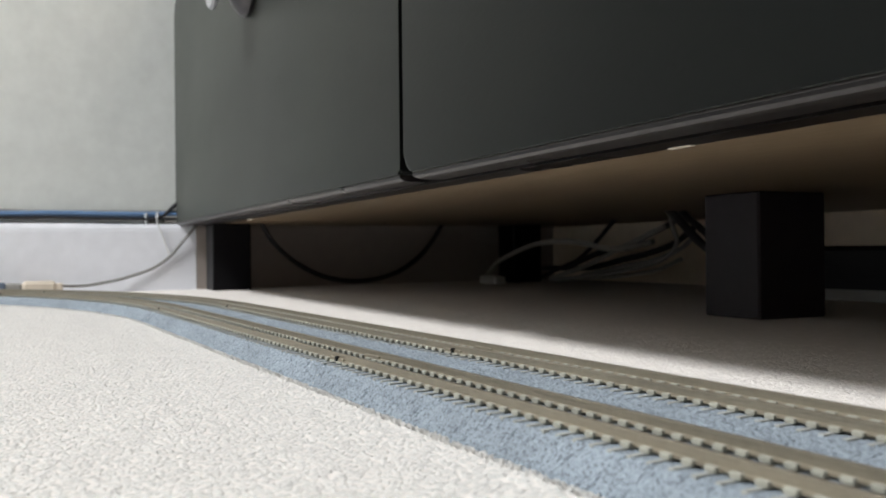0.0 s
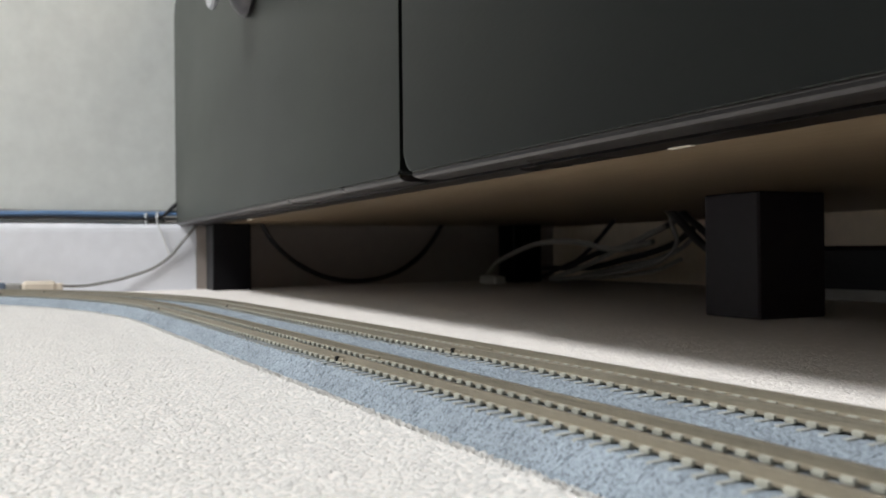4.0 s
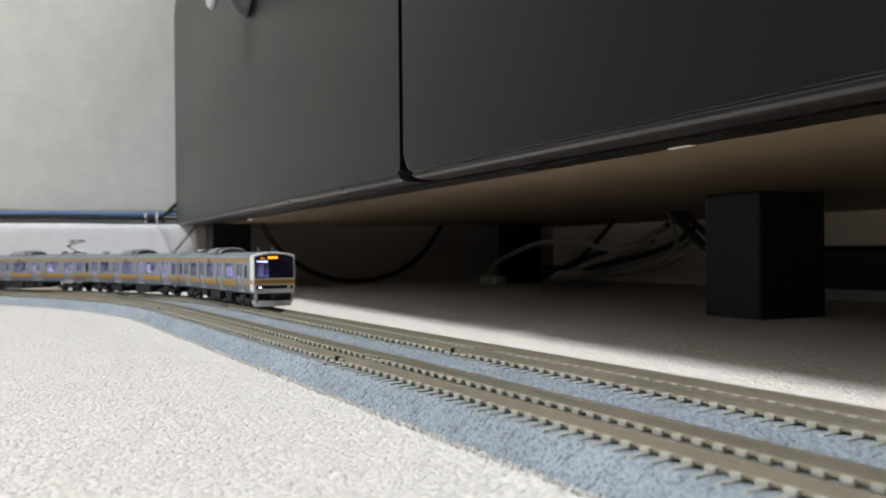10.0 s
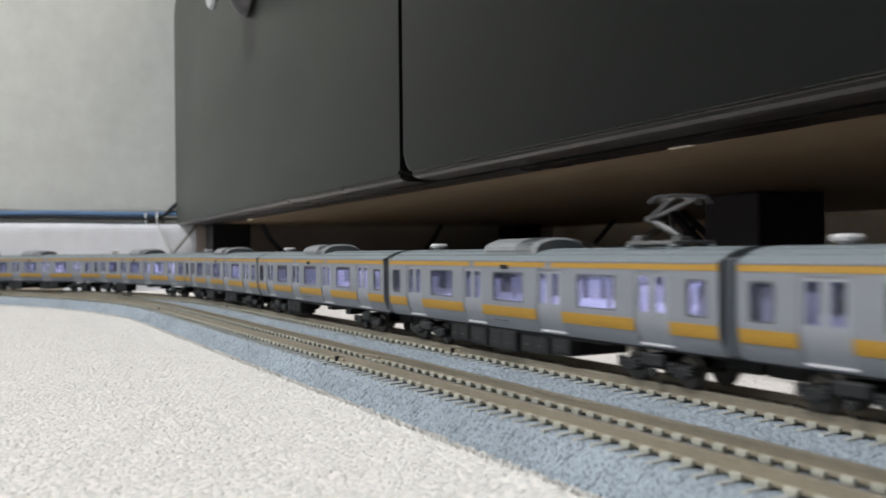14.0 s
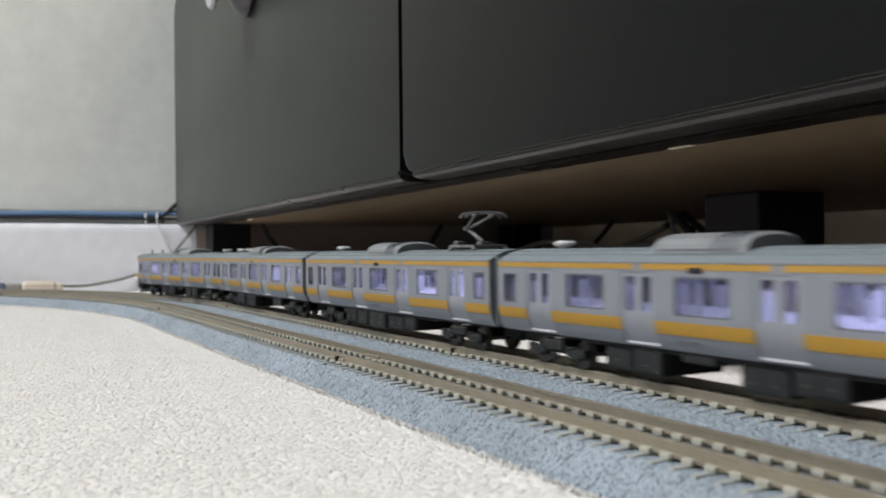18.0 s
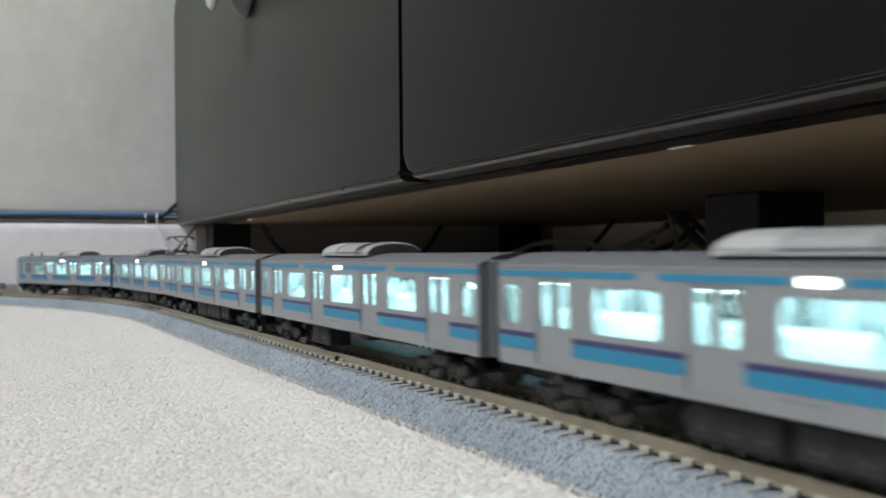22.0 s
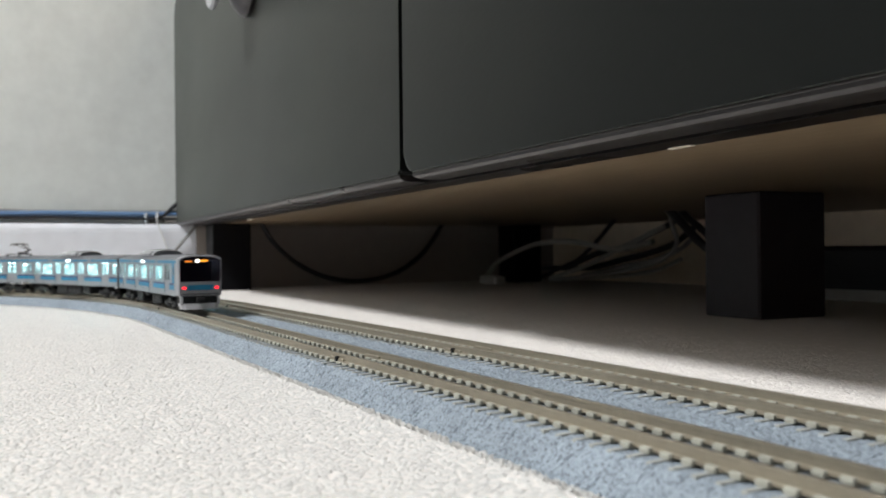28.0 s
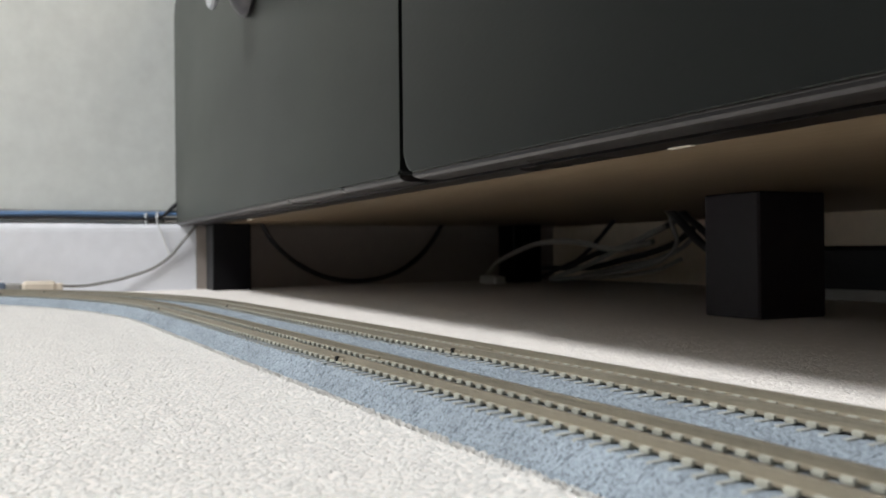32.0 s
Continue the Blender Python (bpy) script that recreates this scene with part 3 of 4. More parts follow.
cable("cable", [(-468, 440, 62), (-457, 440, 53), (-449, 440, 48), (-441, 440, 42), (-425, 440, 30), (-400, 440, 14)], 2.4, CABLE_BLACK, "black cable hanging behind the middle leg")
cable("cable", [(-520, 480, 62), (-517, 480, 51), (-512, 480, 37), (-523, 480, 26), (-543, 480, 20), (-577, 480, 14), (-623, 480, 9), (-680, 482, 4)], 1.8, CABLE_GREY, "grey cable curling down to the carpet")
thing("plug", boxes((-768, -738, 454, 468, FLOOR, 7), bevel=2), PLASTIC_WHITE, "white plug lying on the carpet under the cabinet", "plug")


cable("cable", [(-690, 486, 5), (-660, 488, 12), (-628, 488, 20), (-596, 488, 31), (-566, 488, 40), (-536, 489, 50)], 2.2, CABLE_DIM, "taupe cable in the tangle under the cabinet")
cable("cable", [(-668, 508, 8), (-640, 508, 12), (-604, 508, 18), (-572, 508, 22), (-540, 508, 31), (-522, 508, 42)], 2.0, CABLE_GREY, "grey cable in the tangle under the cabinet")
cable("cable", [(-700, 494, 3), (-650, 496, 6), (-600, 496, 9), (-552, 496, 15), (-524, 496, 24)], 1.8, CABLE_DIM, "taupe cable lying low under the cabinet")


def adaptor():
    root = empty("power_strip", pose(-0.330, 0.500, 0), "black power strip lying under the cabinet", "power strip")
    part("case", boxes((-66, 130, -22, 22, FLOOR, 33), bevel=3), LEG_BLACK, root)
    part("foot_rail", boxes((-66, 130, -24, -22.2, FLOOR, 6), bevel=0.8), CABLE_GREY, root)


adaptor()


# ---- the model trains ----
LENGTH, PITCH = 130.0, 134.0
DOORS = (-48.5, -16.2, 16.2, 48.5)


def side_shell(bm, y_out, y_in, holes, x0, x1, z0, z1, cuts=()):
    """One side wall with its openings cut through; y_out and y_in are its two faces."""
    xs = sorted({x0, x1, *[h[0] for h in holes], *[h[1] for h in holes]})
    zs = sorted({z0, z1, *cuts, *[h[2] for h in holes], *[h[3] for h in holes]})

    def solid(i, k):
        if not (0 <= i < len(xs) - 1 and 0 <= k < len(zs) - 1):
            return False
        cx, cz = (xs[i] + xs[i + 1]) / 2, (zs[k] + zs[k + 1]) / 2
        return not any(h[0] < cx < h[1] and h[2] < cz < h[3] for h in holes)
    cache = {}

    def v(i, k, y):
        key = (i, k, y)
        if key not in cache:
            cache[key] = bm.verts.new((xs[i], y, zs[k]))
        return cache[key]
    for i in range(len(xs) - 1):
        for k in range(len(zs) - 1):
            if not solid(i, k):
                continue
            for y in (y_out, y_in):
                bm.faces.new((v(i, k, y), v(i + 1, k, y), v(i + 1, k + 1, y), v(i, k + 1, y)))
            for (di, dk), (a, b) in (((-1, 0), ((i, k), (i, k + 1))), ((1, 0), ((i + 1, k), (i + 1, k + 1))), ((0, -1), ((i, k), (i + 1, k))), ((0, 1), ((i, k + 1), (i + 1, k + 1)))):
                if not solid(i + di, k + dk):
                    bm.faces.new((v(*a, y_out), v(*b, y_out), v(*b, y_in), v(*a, y_in)))


WAIST, TUCK = 13.0, 0.052
CURVE = (8.2, 9.4, 10.5, 11.6, WAIST)


def tucked(z, blue):
    """How far the lower side of the wide-bodied cars leans in at height z."""
    return 0.0 if blue else max(0.0, WAIST - z) ** 2 * TUCK


def roof_outline(half, z0, z1):
    """Half-ellipse-like roof across the car."""
    pts = []
    for i in range(13):
        t = -1 + 2 * i / 12
        pts.append((half * math.sin(t * math.pi / 2), z0 + (z1 - z0) * (1 - abs(math.sin(t * math.pi / 2)) ** 2.6)))
    return pts


def arch(half, z0, z1, power=3.0, k=10):
    pts = [(half * math.cos(math.pi * i / k), z0 + (z1 - z0) * (math.sin(math.pi * i / k) ** (1 / power * 1.6))) for i in range(k + 1)]
    return pts


def bogie_meshes():
    wheels = bmesh.new()
    for s in (-1, 1):
        m = Matrix.Translation((0, s * 4.1, 2.85)) @ Matrix.Rotation(radians(-90 * s), 4, "X")
        lathe(wheels, [(3.3, -0.35), (3.3, 0), (2.85, 0.1), (2.85, 0.9), (1.8, 0.95)], m, 18)
    box(wheels, -0.4, 0.4, -4, 4, 2.45, 3.25)
    side = prism(bmesh.new(), [(-9.5, 2.6), (-8.6, 2.0), (-5.4, 2.0), (-4.2, 3.0), (4.2, 3.0), (5.4, 2.0), (8.6, 2.0), (9.5, 2.6), (9.5, 4.0), (6.0, 4.6), (-6.0, 4.6), (-9.5, 4.0)], "y", -0.7, 0.7)
    return {"bolster": finish("bolster", boxes((-3, 3, -5.1, 5.1, 2.6, 5.6), bevel=0.25), UNDER_BLACK), "wheelset": finish("wheelset", wheels, WHEEL_METAL),
            "side_frame": finish("side_frame", side, UNDER_BLACK), "air_spring": finish("air_spring", boxes((-3.2, 3.2, -0.6, 0.6, 3.4, 5.8), bevel=0.35), UNDER_GREY),
            "coil_spring": finish("coil_spring", lathe(bmesh.new(), [(0.75, 2.6), (0.9, 2.9), (0.7, 3.2), (0.9, 3.5), (0.7, 3.8), (0.9, 4.1), (0.7, 4.5)], Matrix.Identity(4), 10), UNDER_GREY),
            "brake_unit": finish("brake_unit", boxes((-0.9, 0.9, -0.5, 0.5, 2.2, 3.6), bevel=0.2), UNDER_GREY),
            "axle_box": finish("axle_box", boxes((-1.6, 1.6, -0.4, 0.4, 1.8, 4.0), bevel=0.25), UNDER_GREY)}


BOGIE = bogie_meshes()


def bogie(root, x):
    b = share("bogie", BOGIE["bolster"], root, pose(x * MM, 0, 0))
    for s in (-1, 1):
        share("side_frame", BOGIE["side_frame"], b, pose(0, s * 5.9 * MM, 0))
        share("air_spring", BOGIE["air_spring"], b, pose(0, s * 7.2 * MM, 0))
        for d in (-7, 7):
            share("axle_box", BOGIE["axle_box"], b, pose(d * MM, s * 7.0 * MM, 0))
            for e in (-2.3, 2.3):
                share("coil_spring", BOGIE["coil_spring"], b, pose((d + e) * MM, s * 6.9 * MM, 0))
        share("brake_unit", BOGIE["brake_unit"], b, pose(0, s * 7.4 * MM, -0.0006))
    for d in (-7, 7):
        share("wheelset", BOGIE["wheelset"], b, pose(d * MM, 0, 0))


def pantograph(root, x, d):
    """A raised single-arm current collector at x; d: the way its knee points (-1 forward, 1 back)."""
    z, up = (26.0, 9.2) if d > 0 else (25.6, 7.4)
    h = 6.4 if d > 0 else 6.0
    foot, knee, head = (x + 2.6, x - 5.4, x + 3.0) if d > 0 else (x + 4.6, x + 9.4, x + 0.6)
    box_x, bw = (x + 3.2, 1.6) if d > 0 else (x + 4.4, 1.2)
    base = part("pantograph", boxes((x - h, x + h, -5.2, -4.4, z, z + 0.8), (x - h, x + h, 4.4, 5.2, z, z + 0.8), (x - h, x - h + 0.8, -5.2, 5.2, z, z + 0.8),
                                    (x + h - 0.8, x + h, -5.2, 5.2, z, z + 0.8), (box_x - 1.3, box_x + 1.3, -bw, bw, z + 0.3, z + 1.6), bevel=0.15), PANTO, root, "grey single-arm pantograph, raised")
    for dx in (0.4 - h, h - 0.4):
        for dy in (-4.8, 4.8):
            part("insulator", lathe(bmesh.new(), [(0.7, -1.2), (0.9, -0.8), (0.55, -0.5), (0.9, -0.2), (0.6, 0.1)], Matrix.Translation((x + dx, dy, z)), 10), ROOF_GREY, base)
    part("spring_box", boxes((x - d * (h - 1.6) - 1.1, x - d * (h - 1.6) + 1.1, -4.2, -1.8, z + 0.4, z + 1.9), bevel=0.2), PANTO, base)
    bm = bmesh.new()
    tube(bm, [Vector((foot, 0, z + 1.6)), Vector((knee, 0, z + up - 4.0))], 0.55, 6)
    tube(bm, [Vector((foot - d, 1.2, z + 1.0)), Vector((knee + 0.8 * d, 0.5, z + up - 4.7))], 0.28, 6)
    part("lower_arm", bm, PANTO, base)
    bm = bmesh.new()
    for s in (-1, 1):
        tube(bm, [Vector((knee, 0.4 * s, z + up - 4.0)), Vector((head, 2.6 * s, z + up - 0.8))], 0.38, 6)
    tube(bm, [Vector((knee, -0.9, z + up - 4.0)), Vector((knee, 0.9, z + up - 4.0))], 0.6, 6)
    part("upper_arm", bm, PANTO, base)
    bm = bmesh.new()
    for e in (-1.5, 1.5):
        tube(bm, smooth_line([(head + e, -6.2, z + up - 1.4), (head + e, -5.2, z + up - 0.4), (head + e, -3.2, z + up), (head + e, 3.5, z + up), (head + e, 5.2, z + up - 0.4), (head + e, 6.2, z + up - 1.4)], 4), 0.36, 6)
    for y in (-2.6, 2.6):
        tube(bm, [Vector((head - 1.5, y, z + up - 0.2)), Vector((head, y, z + up - 0.9)), Vector((head + 1.5, y, z + up - 0.2))], 0.3, 6)
    part("collector_head", bm, PANTO, base)


UNDERFLOOR = {0: ((-29, -21, 7.8), (-20, -12, 8.0), (-7, 1, 4.6), (6, 16, 8.2), (17, 27, 7.8)), 5: ((-31, -22, 7.4), (-21, -13, 7.8), (-12, 0, 8.0), (1, 12, 7.6), (14, 21, 7.0)),
              6: ((-33, -27, 6.2), (-24, -13, 6.4), (-6.5, 10.5, 8.0), (20, 29, 7.6)), 1: ((22, 33, 6.2), (-33, -20, 8.0), (-18, -4, 8.2)),
              3: ((-26, -13, 7.8), (5, 11, 4.4)), 7: ((-23, -8, 8.2), (-7, 12, 8.0), (14, 24.5, 7.6)), 2: ((-32, -17, 7.8), (-3, 0, 3.6), (12, 16, 4.6), (29, 33, 5.2)), 4: ((-23, -8, 8.2), (-7, 12, 8.0), (15, 29, 7.4))}


CAR_RNG = random.Random(5)


def make_car(name, label, group, blue, cab=None, panto=None, gear=0):
    """One carriage, origin on the rail tops at its middle, x forward. cab: 'lead' or 'tail' puts a driver's cab at +x."""
    half = 9.35 if blue else 9.9
    crown = 24.9 if blue else 25.6
    shell_mat = SILVER_WARM if blue else SILVER
    root = empty(name, pose(0, 0, 0), label, "model carriage", group=group)
    xl, xr = -LENGTH / 2 + 1.3 * blue, LENGTH / 2 - (0.2 if cab else 1.3 * blue)
    z0, z1 = 7.0, 22.9
    openings, door_holes = [], []
    for d in DOORS:
        door_holes.append((d - 4.5, d + 4.5, 7.7, 21.0))
    mids = [(-32.35, 14.2 if blue else 12.4), (0, 14.2 if blue else 13.0), (32.35, 14.2 if blue else 12.4)]
    ends = [-60.0] + ([] if cab else [60.0])
    sill = 13.1 if blue else 13.4
    wins = [(c - w / 2, c + w / 2, sill, sill + 6.9 + 0.2 * blue) for c, w in mids] + [(e - 2.6, e + 2.6, 13.4, 20.0) for e in ends]
    if cab:
        wins.append((58.7, 60.9, 15.6, 19.6) if blue else (57.2, 60.2, 13.9, 19.6))
    bm = bmesh.new()
    for s in (-1, 1):
        side_shell(bm, s * half, s * (half - 0.5), door_holes + wins, xl, xr, z0, z1, CURVE)
    for v in bm.verts:
        v.co.y -= math.copysign(tucked(v.co.z, blue), v.co.y)
    part("body_side", bm, shell_mat, root, smooth=True)
    # ends and roof
    for x, keep in ((xl, True), (xr, not cab)):
        if keep:
            lo = half - 0.5 - tucked(z0, blue)
            part("end_wall", prism(bmesh.new(), [(-lo, z0), (lo, z0), (half - 0.5 - tucked(10, blue), 10), (half - 0.5, WAIST), (half - 0.5, z1 + 0.5), (0.5 - half, z1 + 0.5), (0.5 - half, WAIST), (0.5 - half + tucked(10, blue), 10)], "x", min(x, x * 0.992), max(x, x * 0.992)), shell_mat, root)
            s = 1 if x > 0 else -1
            part("gangway", boxes((min(x, x + s * (1.8 + 1.3 * blue)), max(x, x + s * (1.8 + 1.3 * blue)), -half + 1.5, half - 1.5, 7.0, 23.7), bevel=0.4), BELLOWS_PALE if blue else BELLOWS_SLATE, root, "grey gangway bellows")
    prof = roof_outline(half, z1 - 0.2, crown)
    part("roof", prism(bmesh.new(), [(-half, z1 - 0.3)] + prof + [(half, z1 - 0.3)], "x", xl, xr), ROOF_DARK if blue else ROOF_GREY, root, smooth=True)
    for y in (-7.6, -5.4, 5.4, 7.6) if not blue else ():
        z = z1 - 0.2 + (crown - z1 + 0.2) * (1 - (abs(y) / half) ** 2.6)
        part("roof_rib", boxes((xl + 0.4, xr - 0.4, y - 0.16, y + 0.16, z - 0.25, z + 0.14)), ROOF_GREY, root)
    for s in (-1, 1):
        part("gutter", boxes((xl, xr, s * half - 0.18, s * half + 0.18, z1 - 0.25, z1 + 0.1)), shell_mat, root)
    part("floor_pan", boxes((xl, xr, -half + 2.1, half - 2.1, 6.6, 7.6)), UNDER_BLACK, root)
    inside = INSIDE_PALE if blue else INSIDE_DIM
    part("ceiling_lining", boxes((xl + 1, xr - 1, -half + 0.7, half - 0.7, 21.9, 22.3)), inside, root)
    if cab:
        bm = bmesh.new()
        side_shell(bm, 54.4, 55.0, [] if blue else [(-3.4, 2.0, 13.6, 21.4)], -half + 0.7, half - 0.7, 7.9, 21.9)
        for v in bm.verts:
            v.co = (v.co.y, v.co.x, v.co.z)
        part("cab_wall", bm, BELLOWS if blue else AC_SLATE, root)
    # light guides along the ceiling; those of the orange-striped train glow most towards their lit end
    runs = [(xl + 2, 31.0 if cab else xr - 2, LED_CYAN)] if blue else [(xl + 6, 14.0, LED_VIOLET_FAINT), (14.0, 53.0 if cab else xr - 6, LED_VIOLET)]
    for a, b, led in runs:
        for s in (-1, 1):
            part("light_bar", boxes((a, b, s * 5.6 - 0.6, s * 5.6 + 0.6, 19.95 + 0.85 * (not blue), 20.35 + 0.85 * (not blue))), led, root, "glowing interior light bar")
    if blue and not cab:
        part("light_unit", boxes((57.6, 62.0, -half + 1.4, half - 1.4, 18.5, 19.7), bevel=0.3), LED_SIDE, root, "glowing white light unit at the car end")
    for c, w in mids:
        for s in (-1, 1):
            part("bench", boxes((c - 9.5, c + 9.5, min(s * (half - 2.8), s * (half - 5.0)), max(s * (half - 2.8), s * (half - 5.0)), 7.95, 11.2)), inside, root)
    # a raised white moulding carries the light along the car
    top = 15.3 if blue else 14.2
    part("interior_moulding", prism(bmesh.new(), [(-6.6, 8.0), (-8.2, 12.0), (-8.2, 13.1), (-5.0, top), (5.0, top), (8.2, 13.1), (8.2, 12.0), (6.6, 8.0)], "x", xl + 1.2, 50.0 if cab else xr - 1.2), inside, root, "white interior moulding")
    # seat ends and stanchion panels that catch the light behind the glass
    for c, w in mids:
        for s in (-1, 1):
            for _ in range(2):
                a, b = c + CAR_RNG.uniform(-0.46, 0.36) * w, CAR_RNG.uniform(0.5, 1.7)
                y = s * CAR_RNG.uniform(4.2, 7.4)
                part("seat_panel", boxes((a, a + b, y - 0.15, y + 0.15, 12.5, CAR_RNG.uniform(16.5, 19.3))), inside, root)
    for e in ends:
        for s in (-1, 1):
            part("end_panel", boxes((e - 2.0, e + CAR_RNG.uniform(-0.4, 1.6), s * 7.6 - 0.15, s * 7.6 + 0.15, 12.5, 19.0)), inside, root)
    for d in DOORS:
        for dx in (-5.4, 5.0):
            if cab and d + dx > 50:
                continue
            for s in (-1, 1):
                part("partition", boxes((d + dx, d + dx + 0.4, min(s * 5.0, s * 8.2), max(s * 5.0, s * 8.2), 8, 18.3)), inside, root)
    part("interior_floor", boxes((xl + 1, xr - 1, -half + 2.5, half - 2.5, 7.65, 7.9)), inside, root)
    # doors, panes, stripes
    glass = PANE_BLUE_CAR if blue else PANE_YELLOW_CAR
    dm = bmesh.new()
    for s0 in (-1, 1):
        cx = s0 * 2.2
        side_shell(dm, -0.2, 0.2, [(cx - 1.35, cx + 1.35, 13.7, 20.2)], cx - 2.18 - 0.3 * (s0 < 0), cx + 2.18 + 0.3 * (s0 > 0), 7.5, 21.3, CURVE)
    for v in dm.verts:
        v.co.y += tucked(v.co.z, blue)
    door_mesh = finish("door", dm, shell_mat if blue else DOOR_SILVER, True)
    dp = boxes((-3.55, -0.85, -0.06, 0.06, 13.7, 20.2), (0.85, 3.55, -0.06, 0.06, 13.7, 20.2))
    pane_mesh = finish("pane", dp, glass)
    step_mesh = finish("door_sill", boxes((-4.5, 4.5, -0.32 + tucked(7.6, blue), 0.3 + tucked(7.6, blue), 7.45, 7.85)), SILL if not blue else shell_mat)
    for d in DOORS:
        for s in (-1, 1):
            o = share("door", door_mesh, root, pose(d * MM, s * (half - 0.42) * MM, 0, 0, 0, 90 + 90 * s))
            share("pane", pane_mesh, o)
            share("door_sill", step_mesh, o, pose(0, -0.0002, 0))
    for h in wins:
        for s in (-1, 1):
            y = s * (half - 0.25)
            w = part("window", boxes((h[0], h[1], y - 0.06, y + 0.06, h[2], h[3])), glass, root)
            f = 0.3
            part("frame", boxes((h[0], h[0] + f, y - 0.2, y + 0.2, h[2], h[3]), (h[1] - f, h[1], y - 0.2, y + 0.2, h[2], h[3]),
                                (h[0] + f, h[1] - f, y - 0.2, y + 0.2, h[2], h[2] + f), (h[0] + f, h[1] - f, y - 0.2, y + 0.2, h[3] - f, h[3])), BELLOWS if not blue else shell_mat, w)
            bm = bmesh.new()
            for cx, sx in ((h[0] + f, 1), (h[1] - f, -1)):
                for cz, sz in ((h[2] + f, 1), (h[3] - f, -1)):
                    prism(bm, [(cx, cz), (cx + sx * 0.9, cz), (cx + sx * 0.28, cz + sz * 0.28), (cx, cz + sz * 0.9)], "y", y - 0.18, y + 0.18)
            part("corner_fillet", bm, BELLOWS if not blue else shell_mat, w)
    belts = [(xl + 0.3, -53.2), (-43.8, -20.9), (-11.5, 11.5), (20.9, 43.8), (53.2, (61.4 if blue else 56.6) if cab else xr - 0.3)]
    if cab:
        if not blue:
            belts.append((60.8, xr))
        else:
            for s in (-1, 1):
                y = s * (half + 0.04)
                part("corner_band", boxes((58.1, 61.4, y - 0.06, y + 0.06, 12.5, 15.6), (58.1, 61.4, y - 0.06, y + 0.06, 19.6, 21.18), (58.1, 58.7, y - 0.06, y + 0.06, 15.6, 19.6), (60.9, 61.4, y - 0.06, y + 0.06, 15.6, 19.6)), TEAL, root, "teal band at the cab corner")
    for a, b in belts:
        for s in (-1, 1):
            y = s * (half + 0.04)
            if blue:
                part("belt", boxes((a, b, y - 0.06, y + 0.06, 9.7, 11.6)), TEAL, root, "teal belt stripe")
                part("belt", boxes((a, b, y - 0.06, y + 0.06, 11.62, 12.45)), NAVY, root, "navy belt stripe")
            else:
                prof = [(s * (half + 0.1 - tucked(z, blue)), z) for z in (9.95, 10.5, 11.05, 11.6, 12.3)]
                part("belt", prism(bmesh.new(), prof + [(q - s * 0.12, z) for q, z in reversed(prof)], "x", a, b), ORANGE, root, "orange belt stripe", smooth=True)
    for s in (-1, 1):
        y = s * (half + 0.04)
        spans = ((xl + 0.3, -30.0), (-25.5, -1.8 - 3.6), (5.4 - 3.6, 25.5), (30, xr)) if blue else (((xl + 0.3, xr),) if cab else ((xl + 0.3, -17.5), (-15.0, 15.0), (17.5, xr)))
        for a, b in spans:
            part("upper_stripe", boxes((a, b, y - 0.06, y + 0.06, 21.2 if blue else 21.5, 22.15 if blue else 22.55)), TEAL if blue else ORANGE, root)
        if blue:
            bm = prism(bmesh.new(), rounded(4.4, 0.95, 0.47, -1.8, 21.6), "y", y - 0.12, y + 0.12)
            part("side_display", bm, LED_SIDE, root, "glowing white side display")
        else:
            part("side_display", boxes((-2.8, 0.4, y - 0.12, y + 0.12, 20.9, 21.9)), WINDSHIELD, root)
        w = s * (half + 0.02 - tucked(8.9, blue))
        part("number_bar", boxes((-7, -4.4, w - 0.07, w + 0.07, 8.75, 9.05), (-3.8, -1, w - 0.07, w + 0.07, 8.75, 9.05)), ROOF_GREY if blue else BELLOWS, root)
    if cab and not blue:
        for s in (-1, 1):
            y = s * (half + 0.02)
            lean = prism(bmesh.new(), [(y + s * 0.05 - s * tucked(z, False), z) for z in (7.5, 9.0, 10.5, 11.6, 13.8)] + [(y - s * 0.2 - s * tucked(z, False), z) for z in (13.8, 11.6, 10.5, 9.0, 7.5)], "x", 56.7, 60.7)
            cd = part("cab_door", lean, DOOR_SILVER, root, "narrow silver cab door")
            part("frame", boxes((56.7, 57.2, y - 0.15, y + 0.06, 13.8, 20.6), (60.2, 60.7, y - 0.15, y + 0.06, 13.8, 20.6), (57.2, 60.2, y - 0.15, y + 0.06, 19.6, 20.6)), DOOR_SILVER, cd)
            part("emblem_bar", boxes((40.0, 41.9, y - 0.07, y + 0.07, 17.0, 18.3), bevel=0.05), BELLOWS, root, "small dark grey mark on the side")
    # roof gear
    ax, aw = (-4.5, 29.0) if blue else (-4.0, 23.0)
    bm = bmesh.new()
    pw = 1.9 if blue else 2.4
    a0, a1 = arch(7.4, 24.4, 28.1 if not blue else 27.5, pw), arch(6.9, 24.4, 27.6 if not blue else 27.1, pw)
    rings = []
    for x, pr in ((ax - aw / 2, a1), (ax - aw / 2 + 1.2, a0), (ax + aw / 2 - 0.8, a0), (ax + aw / 2, a1)):
        rings.append([bm.verts.new((x, p, q)) for p, q in pr])
    for r0, r1 in zip(rings, rings[1:]):
        for i in range(len(r0) - 1):
            bm.faces.new((r0[i], r0[i + 1], r1[i + 1], r1[i]))
    bm.faces.new(rings[0])
    bm.faces.new(rings[-1])
    ac = part("air_conditioner", bm, AC_GREY if blue else AC_SLATE, root, "grey roof air conditioner")
